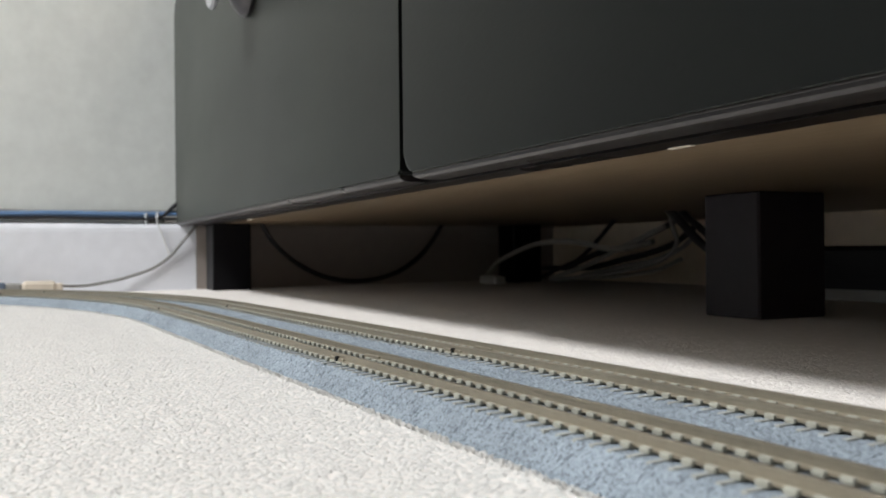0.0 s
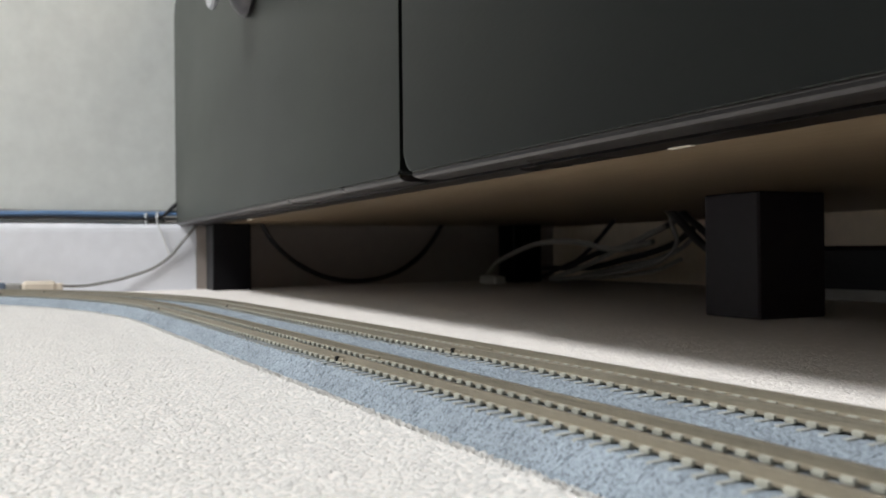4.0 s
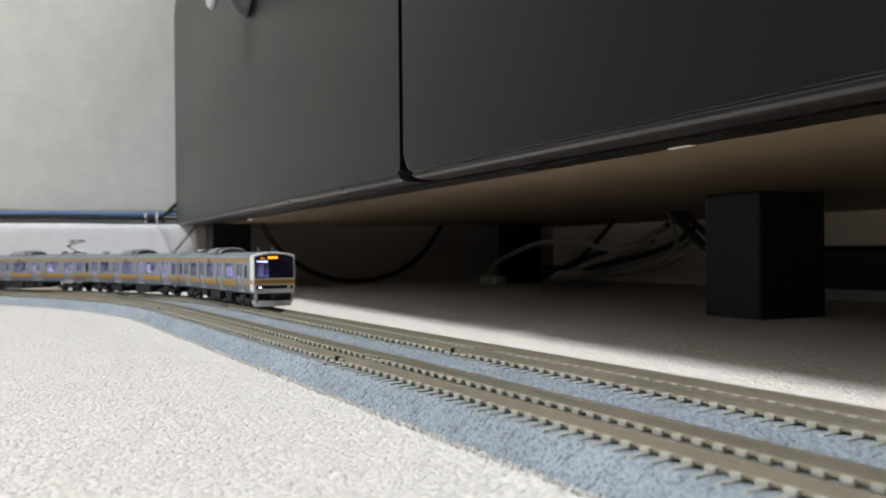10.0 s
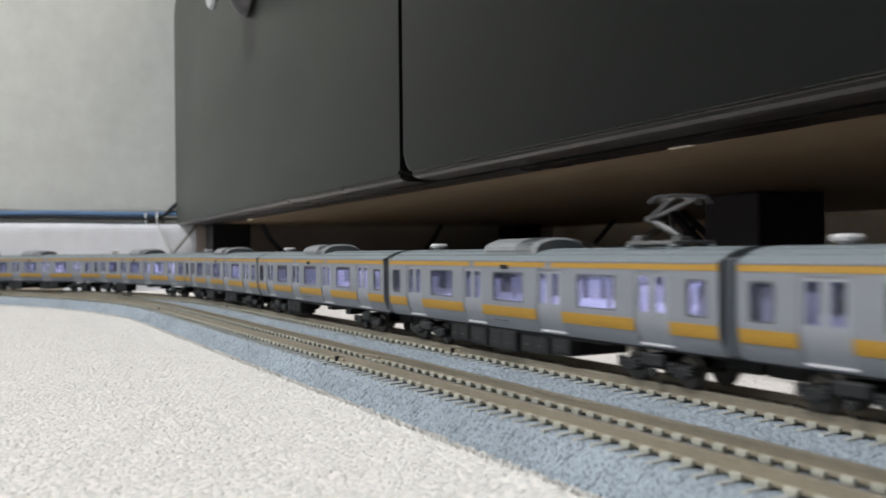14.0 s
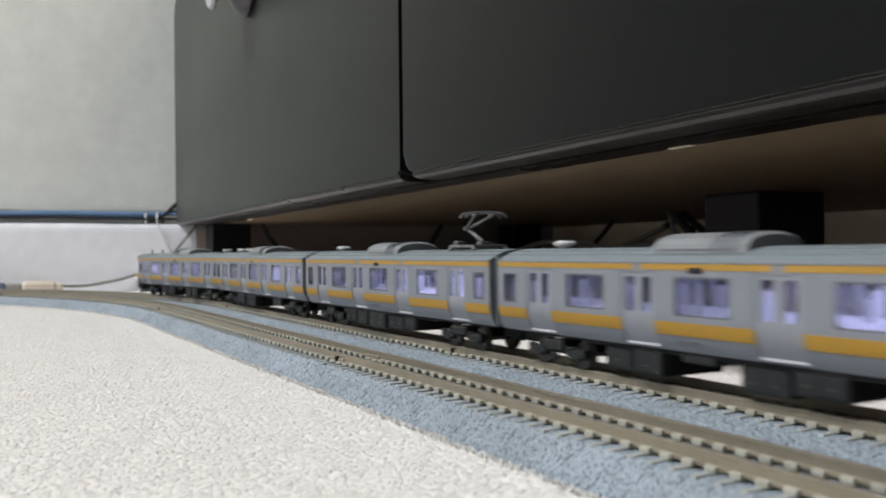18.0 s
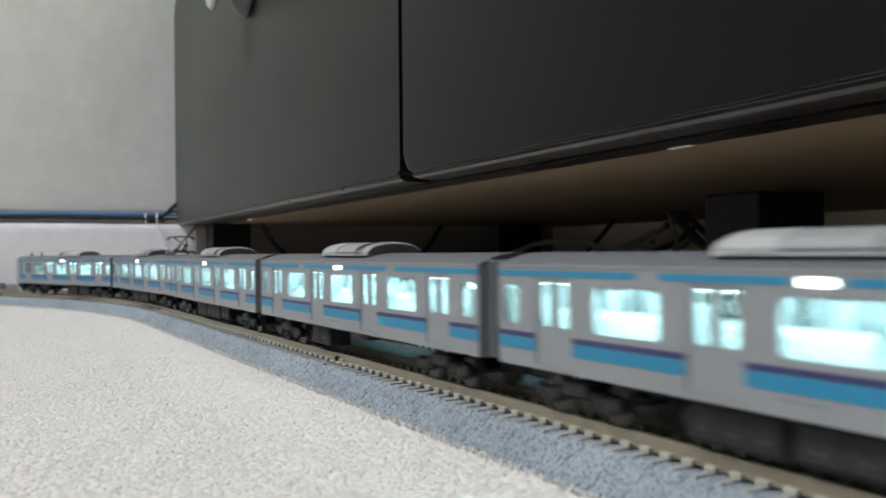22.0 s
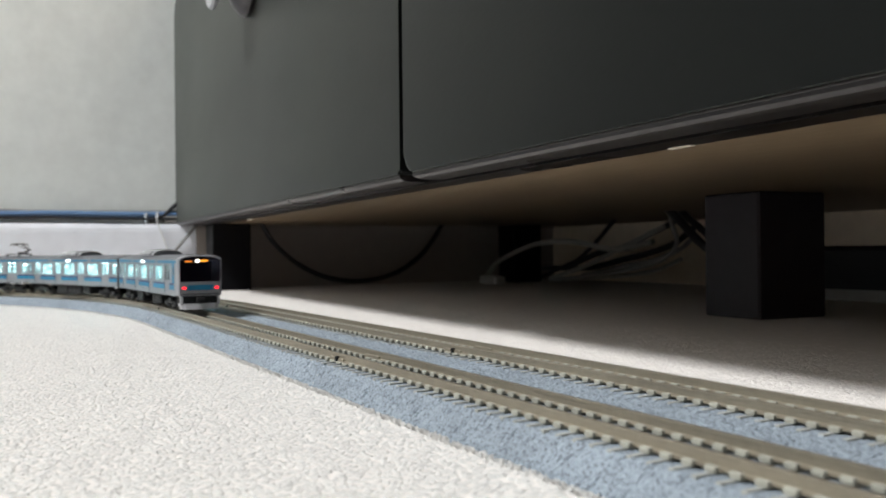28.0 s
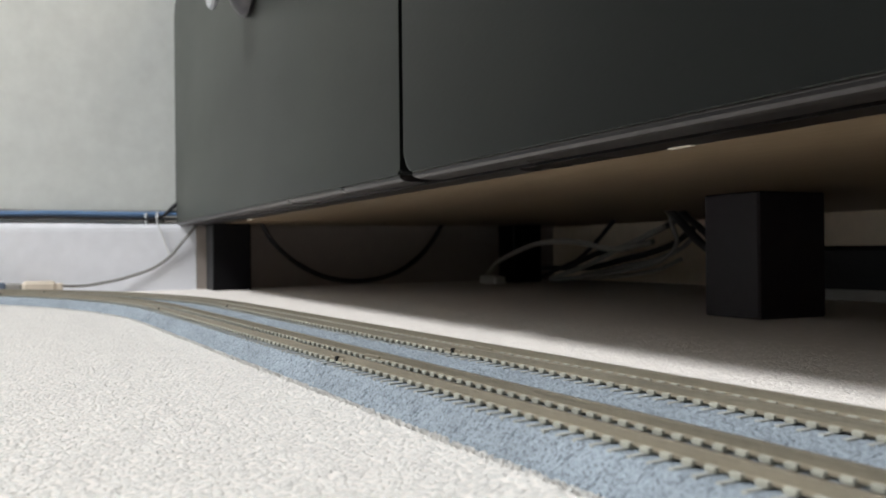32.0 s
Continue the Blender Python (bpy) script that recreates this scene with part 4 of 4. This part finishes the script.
    for k in range(4):
        part("grille", boxes((ax + aw / 2 - 0.1 - 0.0, ax + aw / 2 + 0.12, -5.0, 5.0, 24.9 + 0.48 * k, 25.15 + 0.48 * k)), AC_DARK, ac)
    part("seam", boxes((ax - aw / 2 + 2, ax + aw / 2 - 2, -7.42, -7.2, 24.9, 25.2)), AC_DARK, ac)
    if blue:
        part("panel", prism(bmesh.new(), arch(7.5, 24.8, 27.58, pw), "x", ax - aw / 2 + 2.2, ax - aw / 2 + 10.5), AC_PALE, ac, "pale roof panel")
    for k in range(4 if blue else 6):
        xx = ax + aw / 2 - 6.4 + 1.1 * k - 1.2 * (not blue)
        part("rib", prism(bmesh.new(), arch(7.5, 24.6, 27.62 if blue else 28.22, pw), "x", xx, xx + 0.35), AC_DARK, ac)
    part("end_cap", prism(bmesh.new(), arch(6.8, 24.5, 27.5 if not blue else 27.0, pw), "x", ax + aw / 2, ax + aw / 2 + 0.14), AC_DARK, ac)
    vents = (-52.0, -36.0) if gear == 1 else (-52.0,)
    if not blue:
        for vx in vents:
            bm = lathe(bmesh.new(), [(1.5, 24.8), (1.5, 26.0), (2.4, 26.2), (2.6, 26.8), (1.9, 27.3)], Matrix.Translation((vx, 0, 0)), 20)
            part("roof_vent", bm, VENT, root)
    if panto is not None:
        pantograph(root, panto, -1 if blue else 1)
    # underfloor
    for x0, x1, deepz in UNDERFLOOR[gear]:
        k = (gear * 3 + int(x0)) % 5
        w = half - 2.1
        # on the trailer cars the boxes hang on one side only
        back = -1.5 if gear in (2, 3) else w
        gear_box = part("equipment_box", boxes((x0, x1, -w + 0.7 * (k == 1), back, 9.6 - deepz + 0.6 * (k == 2), 6.7), bevel=0.3), UNDER_GREY if k % 2 else UNDER_BLACK, root)
        low = 9.6 - deepz + 0.6 * (k == 2)
        if x1 - x0 > 6 and low < 3.4:
            n = max(1, round((x1 - x0) / 5.5))
            for q in range(n):
                a = x0 + 0.7 + q * (x1 - x0 - 0.9) / n
                b = a + (x1 - x0 - 0.9) / n - 0.5
                for s in (-1, 1):
                    y = back if s > 0 else -w + 0.7 * (k == 1)
                    cover = boxes((a, b, y - 0.14, y + 0.14, low + 0.6, 6.0), bevel=0.1)
                    part("cover", cover, UNDER_GREY, gear_box)
                    part("latch", boxes(((a + b) / 2 - 0.5, (a + b) / 2 + 0.5, y - 0.3, y + 0.3, low + 1.6, low + 2.0)), WHEEL_METAL, gear_box)
    for s in (-1, 1):
        part("air_pipe", tube(bmesh.new(), [Vector((-34, s * (half - 2.6), 6.3)), Vector((34, s * (half - 2.6), 6.3))], 0.22, 6), UNDER_GREY, root)
    for x in (-46.0, 46.0):
        bogie(root, x)
    for s in (-1, 1):
        if not (cab and s == 1):
            part("coupler", boxes((min(s * 58, s * 66.5), max(s * 58, s * 66.5), -1.6, 1.6, 3.6, 6.2), bevel=0.4), UNDER_BLACK, root)
    if cab:
        nose(root, xr, half, blue, cab)
    return root


def crowned(half, z0, shoulder, crown, r=1.0, k=22, power=2.6):
    """The outline of a cab front: rounded lower corners, upright sides and an arched top."""
    pts = [(half * math.sin(math.pi / 2 * (1 - 2 * i / k)), shoulder + (crown - shoulder) * (1 - abs(math.sin(math.pi / 2 * (1 - 2 * i / k))) ** power)) for i in range(k + 1)]
    for cx, a0 in ((-half + r, 180), (half - r, 270)):
        pts += [(cx + r * math.cos(radians(a0 + 30 * i)), z0 + r + r * math.sin(radians(a0 + 30 * i))) for i in range(4)]
    return pts


def nose(root, x, half, blue, cab):
    skin = NOSE_GREY if blue else NOSE_WHITE
    low = 0.9 if blue else 0.0
    crown = 24.6 if blue else 25.6
    sh, pw = (22.9, 4.0) if blue else (24.0, 2.4)
    rr = 1.0 if blue else 1.9
    outer, front = crowned(half, 7.0, sh, crown, rr, power=pw), crowned(half - 0.45, 7.3, sh - 0.2, crown - 0.3, rr, power=pw)
    hole = crowned(half - (0.75 if blue else 0.85), 13.9 - 0.8 * low, sh - (0.6 if blue else 0.9), crown - (0.7 if blue else 0.95), 0.7, power=pw)
    bm = bmesh.new()
    rings = [[bm.verts.new((xx, p, q)) for p, q in pr] for xx, pr in ((x, outer), (x + 2.9, outer), (x + 3.4, crowned(half - 0.15, 7.1, sh - 0.08, crown - 0.1, rr, power=pw)), (x + 3.9, front), (x + 3.9, hole), (x + 3.2, hole))]
    for a, b in zip(rings, rings[1:]):
        for i in range(len(a)):
            bm.faces.new((a[i], a[(i + 1) % len(a)], b[(i + 1) % len(a)], b[i]))
    n = part("nose", bm, skin, root, "rounded front shell of the driver's cab")
    f = x + 3.9
    part("windshield", prism(bmesh.new(), hole, "x", f - 0.4, f + 0.1), CAB_GLASS, n, "glossy black windshield")
    part("front_display", boxes((f + 0.1, f + 0.2, -3.0 + 1.4 * blue, 1.4 + 1.8 * blue, 22.6 - low + 0.12 * blue, 23.6 - low - 0.25 * blue)), LED_AMBER, n, "glowing amber destination display")
    part("route_display", boxes((f + 0.1, f + 0.2, -6.4, -4.5 + 0.9 * blue, 22.4 - low, 23.1 - low)), LED_AMBER_DIM, n)
    if blue:
        part("headlight", prism(bmesh.new(), rounded(1.9, 1.2, 0.55, -1.2, 22.1, 4), "x", f + 0.12, f + 0.24), LAMP_WHITE, n)
        part("front_belt", boxes((f - 0.1, f + 0.1, -5.4, 5.4, 9.6, 11.8)), TEAL, n)
        for s in (-1, 1):
            part("tail_lamp", prism(bmesh.new(), rounded(1.6, 1.0, 0.48, s * 7.0, 10.6, 4), "x", f - 0.1, f + 0.2), LAMP_RED if cab == "tail" else LAMP_DIM, n, "glowing red tail lamp" if cab == "tail" else "headlamp")
        part("lower_panel", boxes((f - 0.1, f + 0.08, -half + 1.6, half - 1.6, 7.6, 8.2)), BELLOWS, n)
    else:
        part("front_belt", boxes((f - 0.1, f + 0.1, -half + 0.5, half - 0.5, 11.4, 13.3)), ORANGE, n)
        part("front_belt", boxes((f - 3.9, f - 0.5, -half - 0.06, -half + 0.02, 11.3, 13.2), (f - 3.9, f - 0.5, half - 0.02, half + 0.06, 11.3, 13.2)), ORANGE, n)
        part("lamp_strip", prism(bmesh.new(), rounded(2 * half - 2.6, 1.6, 0.5, 0, 9.9, 3), "x", f - 0.1, f + 0.12), WINDSHIELD, n)
        for s in (-1, 1):
            lit = LAMP_WHITE if cab == "lead" and s < 0 else (LAMP_DIM if cab == "lead" else LAMP_RED)
            part("headlight", prism(bmesh.new(), rounded(1.25, 0.75, 0.36, s * 6.6, 9.9, 4), "x", f + 0.1, f + 0.24), lit, n)
    # skirt and coupler under the nose
    part("under_nose", boxes((x - 4, f - 0.6, -half + 1.4, half - 1.4, 3.6, 7.0)), UNDER_BLACK, root)
    bm = bmesh.new()
    outline = [(-half + 0.9, -1.6), (-half + 2.6, -0.3), (0.0, 0.3), (half - 2.6, -0.3), (half - 0.9, -1.6), (half - 0.9, -5.5), (half - 2.0, -5.5), (half - 2.0, -2.2), (0.0, -1.2), (-half + 2.0, -2.2), (-half + 2.0, -5.5), (-half + 0.9, -5.5)]
    k = len(outline)
    lo, hi = [bm.verts.new((f + 0.5 + q, p * 0.87, 1.4)) for p, q in outline], [bm.verts.new((f + 0.1 + q, p, 3.9)) for p, q in outline]
    bm.faces.new(lo)
    bm.faces.new(hi)
    for i in range(k):
        bm.faces.new((lo[i], lo[(i + 1) % k], hi[(i + 1) % k], hi[i]))
    part("skirt", bm, SKIRT, root, "pale grey snow-plough skirt")
    for s in (-1, 1):
        part("skirt_stay", boxes((f - 1.2, f - 0.4, s * (half - 1.5) - 0.6, s * (half - 1.5) + 0.6, 3.8, 7.0)), SKIRT, root)
    part("coupler", boxes((f - 2, f + 2.0, -1.8, 1.8, 4.0, 6.6), (f + 1.6, f + 2.2, -1.2, 1.2, 4.4, 6.2), bevel=0.4), UNDER_BLACK, root)
    for y in (-4.5, 2.0) if cab == "lead" or not blue else ():
        part("aerial", lathe(bmesh.new(), [(0.8, 24.4), (0.8, 25.6), (0.5, 25.9), (0.5, 27.0 - 0.6 * blue), (0.75, 27.1 - 0.6 * blue), (0.6, 27.6 - 0.6 * blue)], Matrix.Translation((x - 4, y, 0)), 10), AC_DARK, root)


YELLOW_GROUP, BLUE_GROUP = "carriages of the orange-striped train", "carriages of the teal-striped train"
LAB_Y, LAB_B = "silver model carriage with orange stripes", "silver model carriage with teal stripes and brightly lit windows"
y_lead = make_car("train_carriage", "leading silver carriage with orange stripes and white cab front", YELLOW_GROUP, False, cab="lead", gear=6)
y_mid = make_car("train_carriage", LAB_Y, YELLOW_GROUP, False, gear=0)
y_two = make_car("train_carriage", LAB_Y, YELLOW_GROUP, False, gear=1)
y_gap = make_car("train_carriage", LAB_Y, YELLOW_GROUP, False, gear=2)
y_pan = make_car("train_carriage", LAB_Y + ", with raised pantograph", YELLOW_GROUP, False, panto=43.0, gear=5)
y_tail = make_car("train_carriage", "last silver carriage with orange stripes and white cab front", YELLOW_GROUP, False, cab="tail")
STILL = pose(0, 0, 0)
yellow = [y_lead, y_mid, y_pan, y_gap, copy_thing(y_mid, STILL), copy_thing(y_gap, STILL), copy_thing(y_mid, STILL), copy_thing(y_pan, STILL), y_two, y_tail]
yellow_turn = [0] * 9 + [180]

b_lead = make_car("train_carriage", "leading silver carriage with teal stripes and lit windows", BLUE_GROUP, True, cab="lead", gear=1)
b_mid = make_car("train_carriage", LAB_B, BLUE_GROUP, True, gear=7)
b_pan = make_car("train_carriage", LAB_B + ", raised pantograph", BLUE_GROUP, True, panto=45.0, gear=4)
b_gap = make_car("train_carriage", LAB_B, BLUE_GROUP, True, gear=3)
b_tail = make_car("train_carriage", "last silver carriage with red tail lamps and teal stripes", BLUE_GROUP, True, cab="tail", gear=0)
blue = [b_lead, b_pan, b_mid, b_gap, copy_thing(b_pan, STILL), copy_thing(b_mid, STILL), copy_thing(b_gap, STILL), copy_thing(b_pan, STILL), copy_thing(b_mid, STILL), b_tail]
blue_turn = [180] + [0] * 9

# where the front coupling of each train stands, second by second (millimetres of track)
YELLOW_RUN = ((0, -1741), (7.5, -730), (8, -661.5), (9, -520), (10, -384), (11, -248), (12, -111), (13, 23.7), (14, 163), (14.5, 235), (16.5, 539), (17, 612), (18, 760), (18.7, 865), (19, 910), (32, 2860))
BLUE_RUN = ((0, 3182), (19, -143), (19.5, -231), (20, -318.3), (21, -491.8), (22, -662.8), (23, -836.8), (24, -1008.8), (25, -1179.6), (25.5, -1265.4), (27.5, -1632), (28, -1723), (29, -1902), (29.5, -1993), (32, -2440))


def at_time(run, t):
    return float(np.interp(t, [r[0] for r in run], [r[1] for r in run]))


def car_pose(u, outer, turn):
    """A carriage whose middle is at u, standing on its two bogies."""
    xa, ya, _ = on_track(u - 46, outer)
    xb, yb, _ = on_track(u + 46, outer)
    return pose((xa + xb) / 2 * MM, (ya + yb) / 2 * MM, RAIL_TOP * MM, 0, 0, math.degrees(math.atan2(yb - ya, xb - xa)) + turn)


def motions():
    times = [i * 0.5 for i in range(65)]
    for k, car in enumerate(yellow):
        walk(car, [(t, car_pose(at_time(YELLOW_RUN, t) - PITCH * (k + 0.5), True, yellow_turn[k])) for t in times])
    for k, car in enumerate(blue):
        walk(car, [(t, car_pose(at_time(BLUE_RUN, t) + PITCH * (k + 0.5), False, blue_turn[k])) for t in times])


# ---- carpet pile ----
def pile(name, x0, x1, y0, y1, step, tall, label, each=3, fade=0.0, mat=None):
    """Tufts of pile over a stretch of floor; fade: millimetres over which they thin out towards y1."""
    rs = np.random.RandomState(int(abs(x0) + abs(y1)))
    gx, gy = np.meshgrid(np.arange(x0, x1, step), np.arange(y0, y1, step))
    gx, gy = gx.ravel() + rs.uniform(-0.5, 0.5, gx.size) * step, gy.ravel() + rs.uniform(-0.5, 0.5, gx.size) * step
    keep = np.ones(gx.size, bool)
    # leave the track bed free
    a = np.hypot(gx - LEFT_X, gy - (NEAR_Y - R1))
    e = 12.3 + rs.normal(0, 0.45, gx.size)
    keep &= ~((gx > LEFT_X) & (gy > NEAR_Y - e) & (gy < NEAR_Y + GAP + e))
    keep &= ~((gx <= LEFT_X) & (a > R1 - e) & (a < R1 + GAP + e))
    keep &= gy + rs.uniform(0, 1, gx.size) ** 0.7 * fade < y1
    gx, gy = gx[keep], gy[keep]
    n = gx.size * each
    cx, cy = np.repeat(gx, each) + rs.normal(0, 0.3 * step, n), np.repeat(gy, each) + rs.normal(0, 0.3 * step, n)
    h, r = rs.uniform(0.55, 1.0, n) * tall, rs.uniform(0.42, 0.66, n) * step
    lean = rs.normal(0, 0.22, (n, 2)) * step
    turn, squash = rs.uniform(0, 2 * math.pi, n), rs.uniform(0.7, 1.0, n)
    # each tuft: a foot ring, a shoulder ring and a blunt tip
    v = np.zeros((n, 11, 3))
    for j in range(5):
        ang = j * 2 * math.pi / 5
        px, py = r * math.cos(ang), r * squash * math.sin(ang)
        qx, qy = px * np.cos(turn) - py * np.sin(turn), px * np.sin(turn) + py * np.cos(turn)
        v[:, j] = np.stack([cx + qx, cy + qy, np.full(n, FLOOR - 0.05)], -1)
        v[:, j + 5] = np.stack([cx + 0.6 * lean[:, 0] + 0.78 * qx, cy + 0.6 * lean[:, 1] + 0.78 * qy, FLOOR + 0.72 * h], -1)
    v[:, 10] = np.stack([cx + lean[:, 0], cy + lean[:, 1], FLOOR + h], -1)
    base = (np.arange(n) * 11)[:, None]
    quads = np.concatenate([base + np.array((j, (j + 1) % 5, (j + 1) % 5 + 5, j + 5)) for j in range(5)])
    caps = np.concatenate([base + np.array((j + 5, (j + 1) % 5 + 5, 10)) for j in range(5)])
    me = bpy.data.meshes.new(name)
    me.from_pydata((v.reshape(-1, 3) * MM).tolist(), [], quads.tolist() + caps.tolist())
    me.polygons.foreach_set("use_smooth", [True] * len(me.polygons))
    me.materials.append(mat or PILE)
    return tagged(new(name, me), label, "carpet pile", kind="stuff")


PALE_PILE = "short pale beige cut pile of the carpet"
pile("carpet_pile", -230, -60, -75, 75, 1.15, 0.10, PALE_PILE, 2)
pile("carpet_pile", -480, -230, -72, 75, 1.2, 0.10, PALE_PILE, 2)
pile("carpet_pile", -700, -480, -60, 75, 1.7, 0.11, PALE_PILE, 2)
pile("carpet_pile", -828, -70, 148, 262, 1.25, 0.07, PALE_PILE, 2, 60.0, CARPET)


def fringe(name, label):
    """Longer tufts that lean over the foot of the ballast."""
    rs = np.random.RandomState(21)
    n = 5200
    u = np.concatenate([rs.uniform(LEFT_X - 240, LEFT_X, n // 4), rs.uniform(LEFT_X, -20, n - n // 4)])
    st = np.array([on_track(q, False) for q in u])
    off = -13.0 + rs.normal(0, 0.5, n)
    cx, cy = st[:, 0] - np.sin(st[:, 2]) * off, st[:, 1] + np.cos(st[:, 2]) * off
    h, turn = rs.uniform(0.3, 0.75, n), rs.uniform(0, 2 * math.pi, n)
    lean = rs.normal(0, 0.35, (n, 2))
    v = np.zeros((n, 6, 3))
    for j in range(3):
        a = turn + j * 2 * math.pi / 3
        v[:, j] = np.stack([cx + 0.32 * np.cos(a), cy + 0.32 * np.sin(a), np.full(n, FLOOR - 0.05)], -1)
        v[:, j + 3] = np.stack([cx + lean[:, 0] + 0.14 * np.cos(a), cy + lean[:, 1] + 0.14 * np.sin(a), FLOOR + h], -1)
    base = (np.arange(n) * 6)[:, None]
    quads = np.concatenate([base + np.array(q) for q in ((0, 1, 4, 3), (1, 2, 5, 4), (2, 0, 3, 5))])
    me = bpy.data.meshes.new(name)
    me.from_pydata((v.reshape(-1, 3) * MM).tolist(), [], quads.tolist() + (base + np.array((3, 4, 5))).tolist())
    me.materials.append(PILE)
    return tagged(new(name, me), label, "carpet pile", kind="stuff")


fringe("carpet_fringe", "loose beige tufts of carpet against the ballast")

# ---- the track, section by section ----
ARC = radians(A1) * R1
track_section("straight_track", LEFT_X, -206, "straight double model track with grey sleepers and blue-grey ballast", 0.6, True)
track_section("straight_track", -206, 42, "straight double model track with grey sleepers and blue-grey ballast", 0.6, True)
track_section("curved_track", LEFT_X - ARC, LEFT_X, "curved double model track with blue-grey ballast", 1.1, False)
rest, cuts = ROUND[False] - ARC, [42.0]
while cuts[-1] + 260 < LEFT_X + rest:
    cuts.append(cuts[-1] + 248)
cuts.append(LEFT_X + rest)
for a, b in zip(cuts, cuts[1:]):
    track_section("track_section", a, b, "double model track with grey sleepers and blue-grey ballast", 4.0, False)

motions()
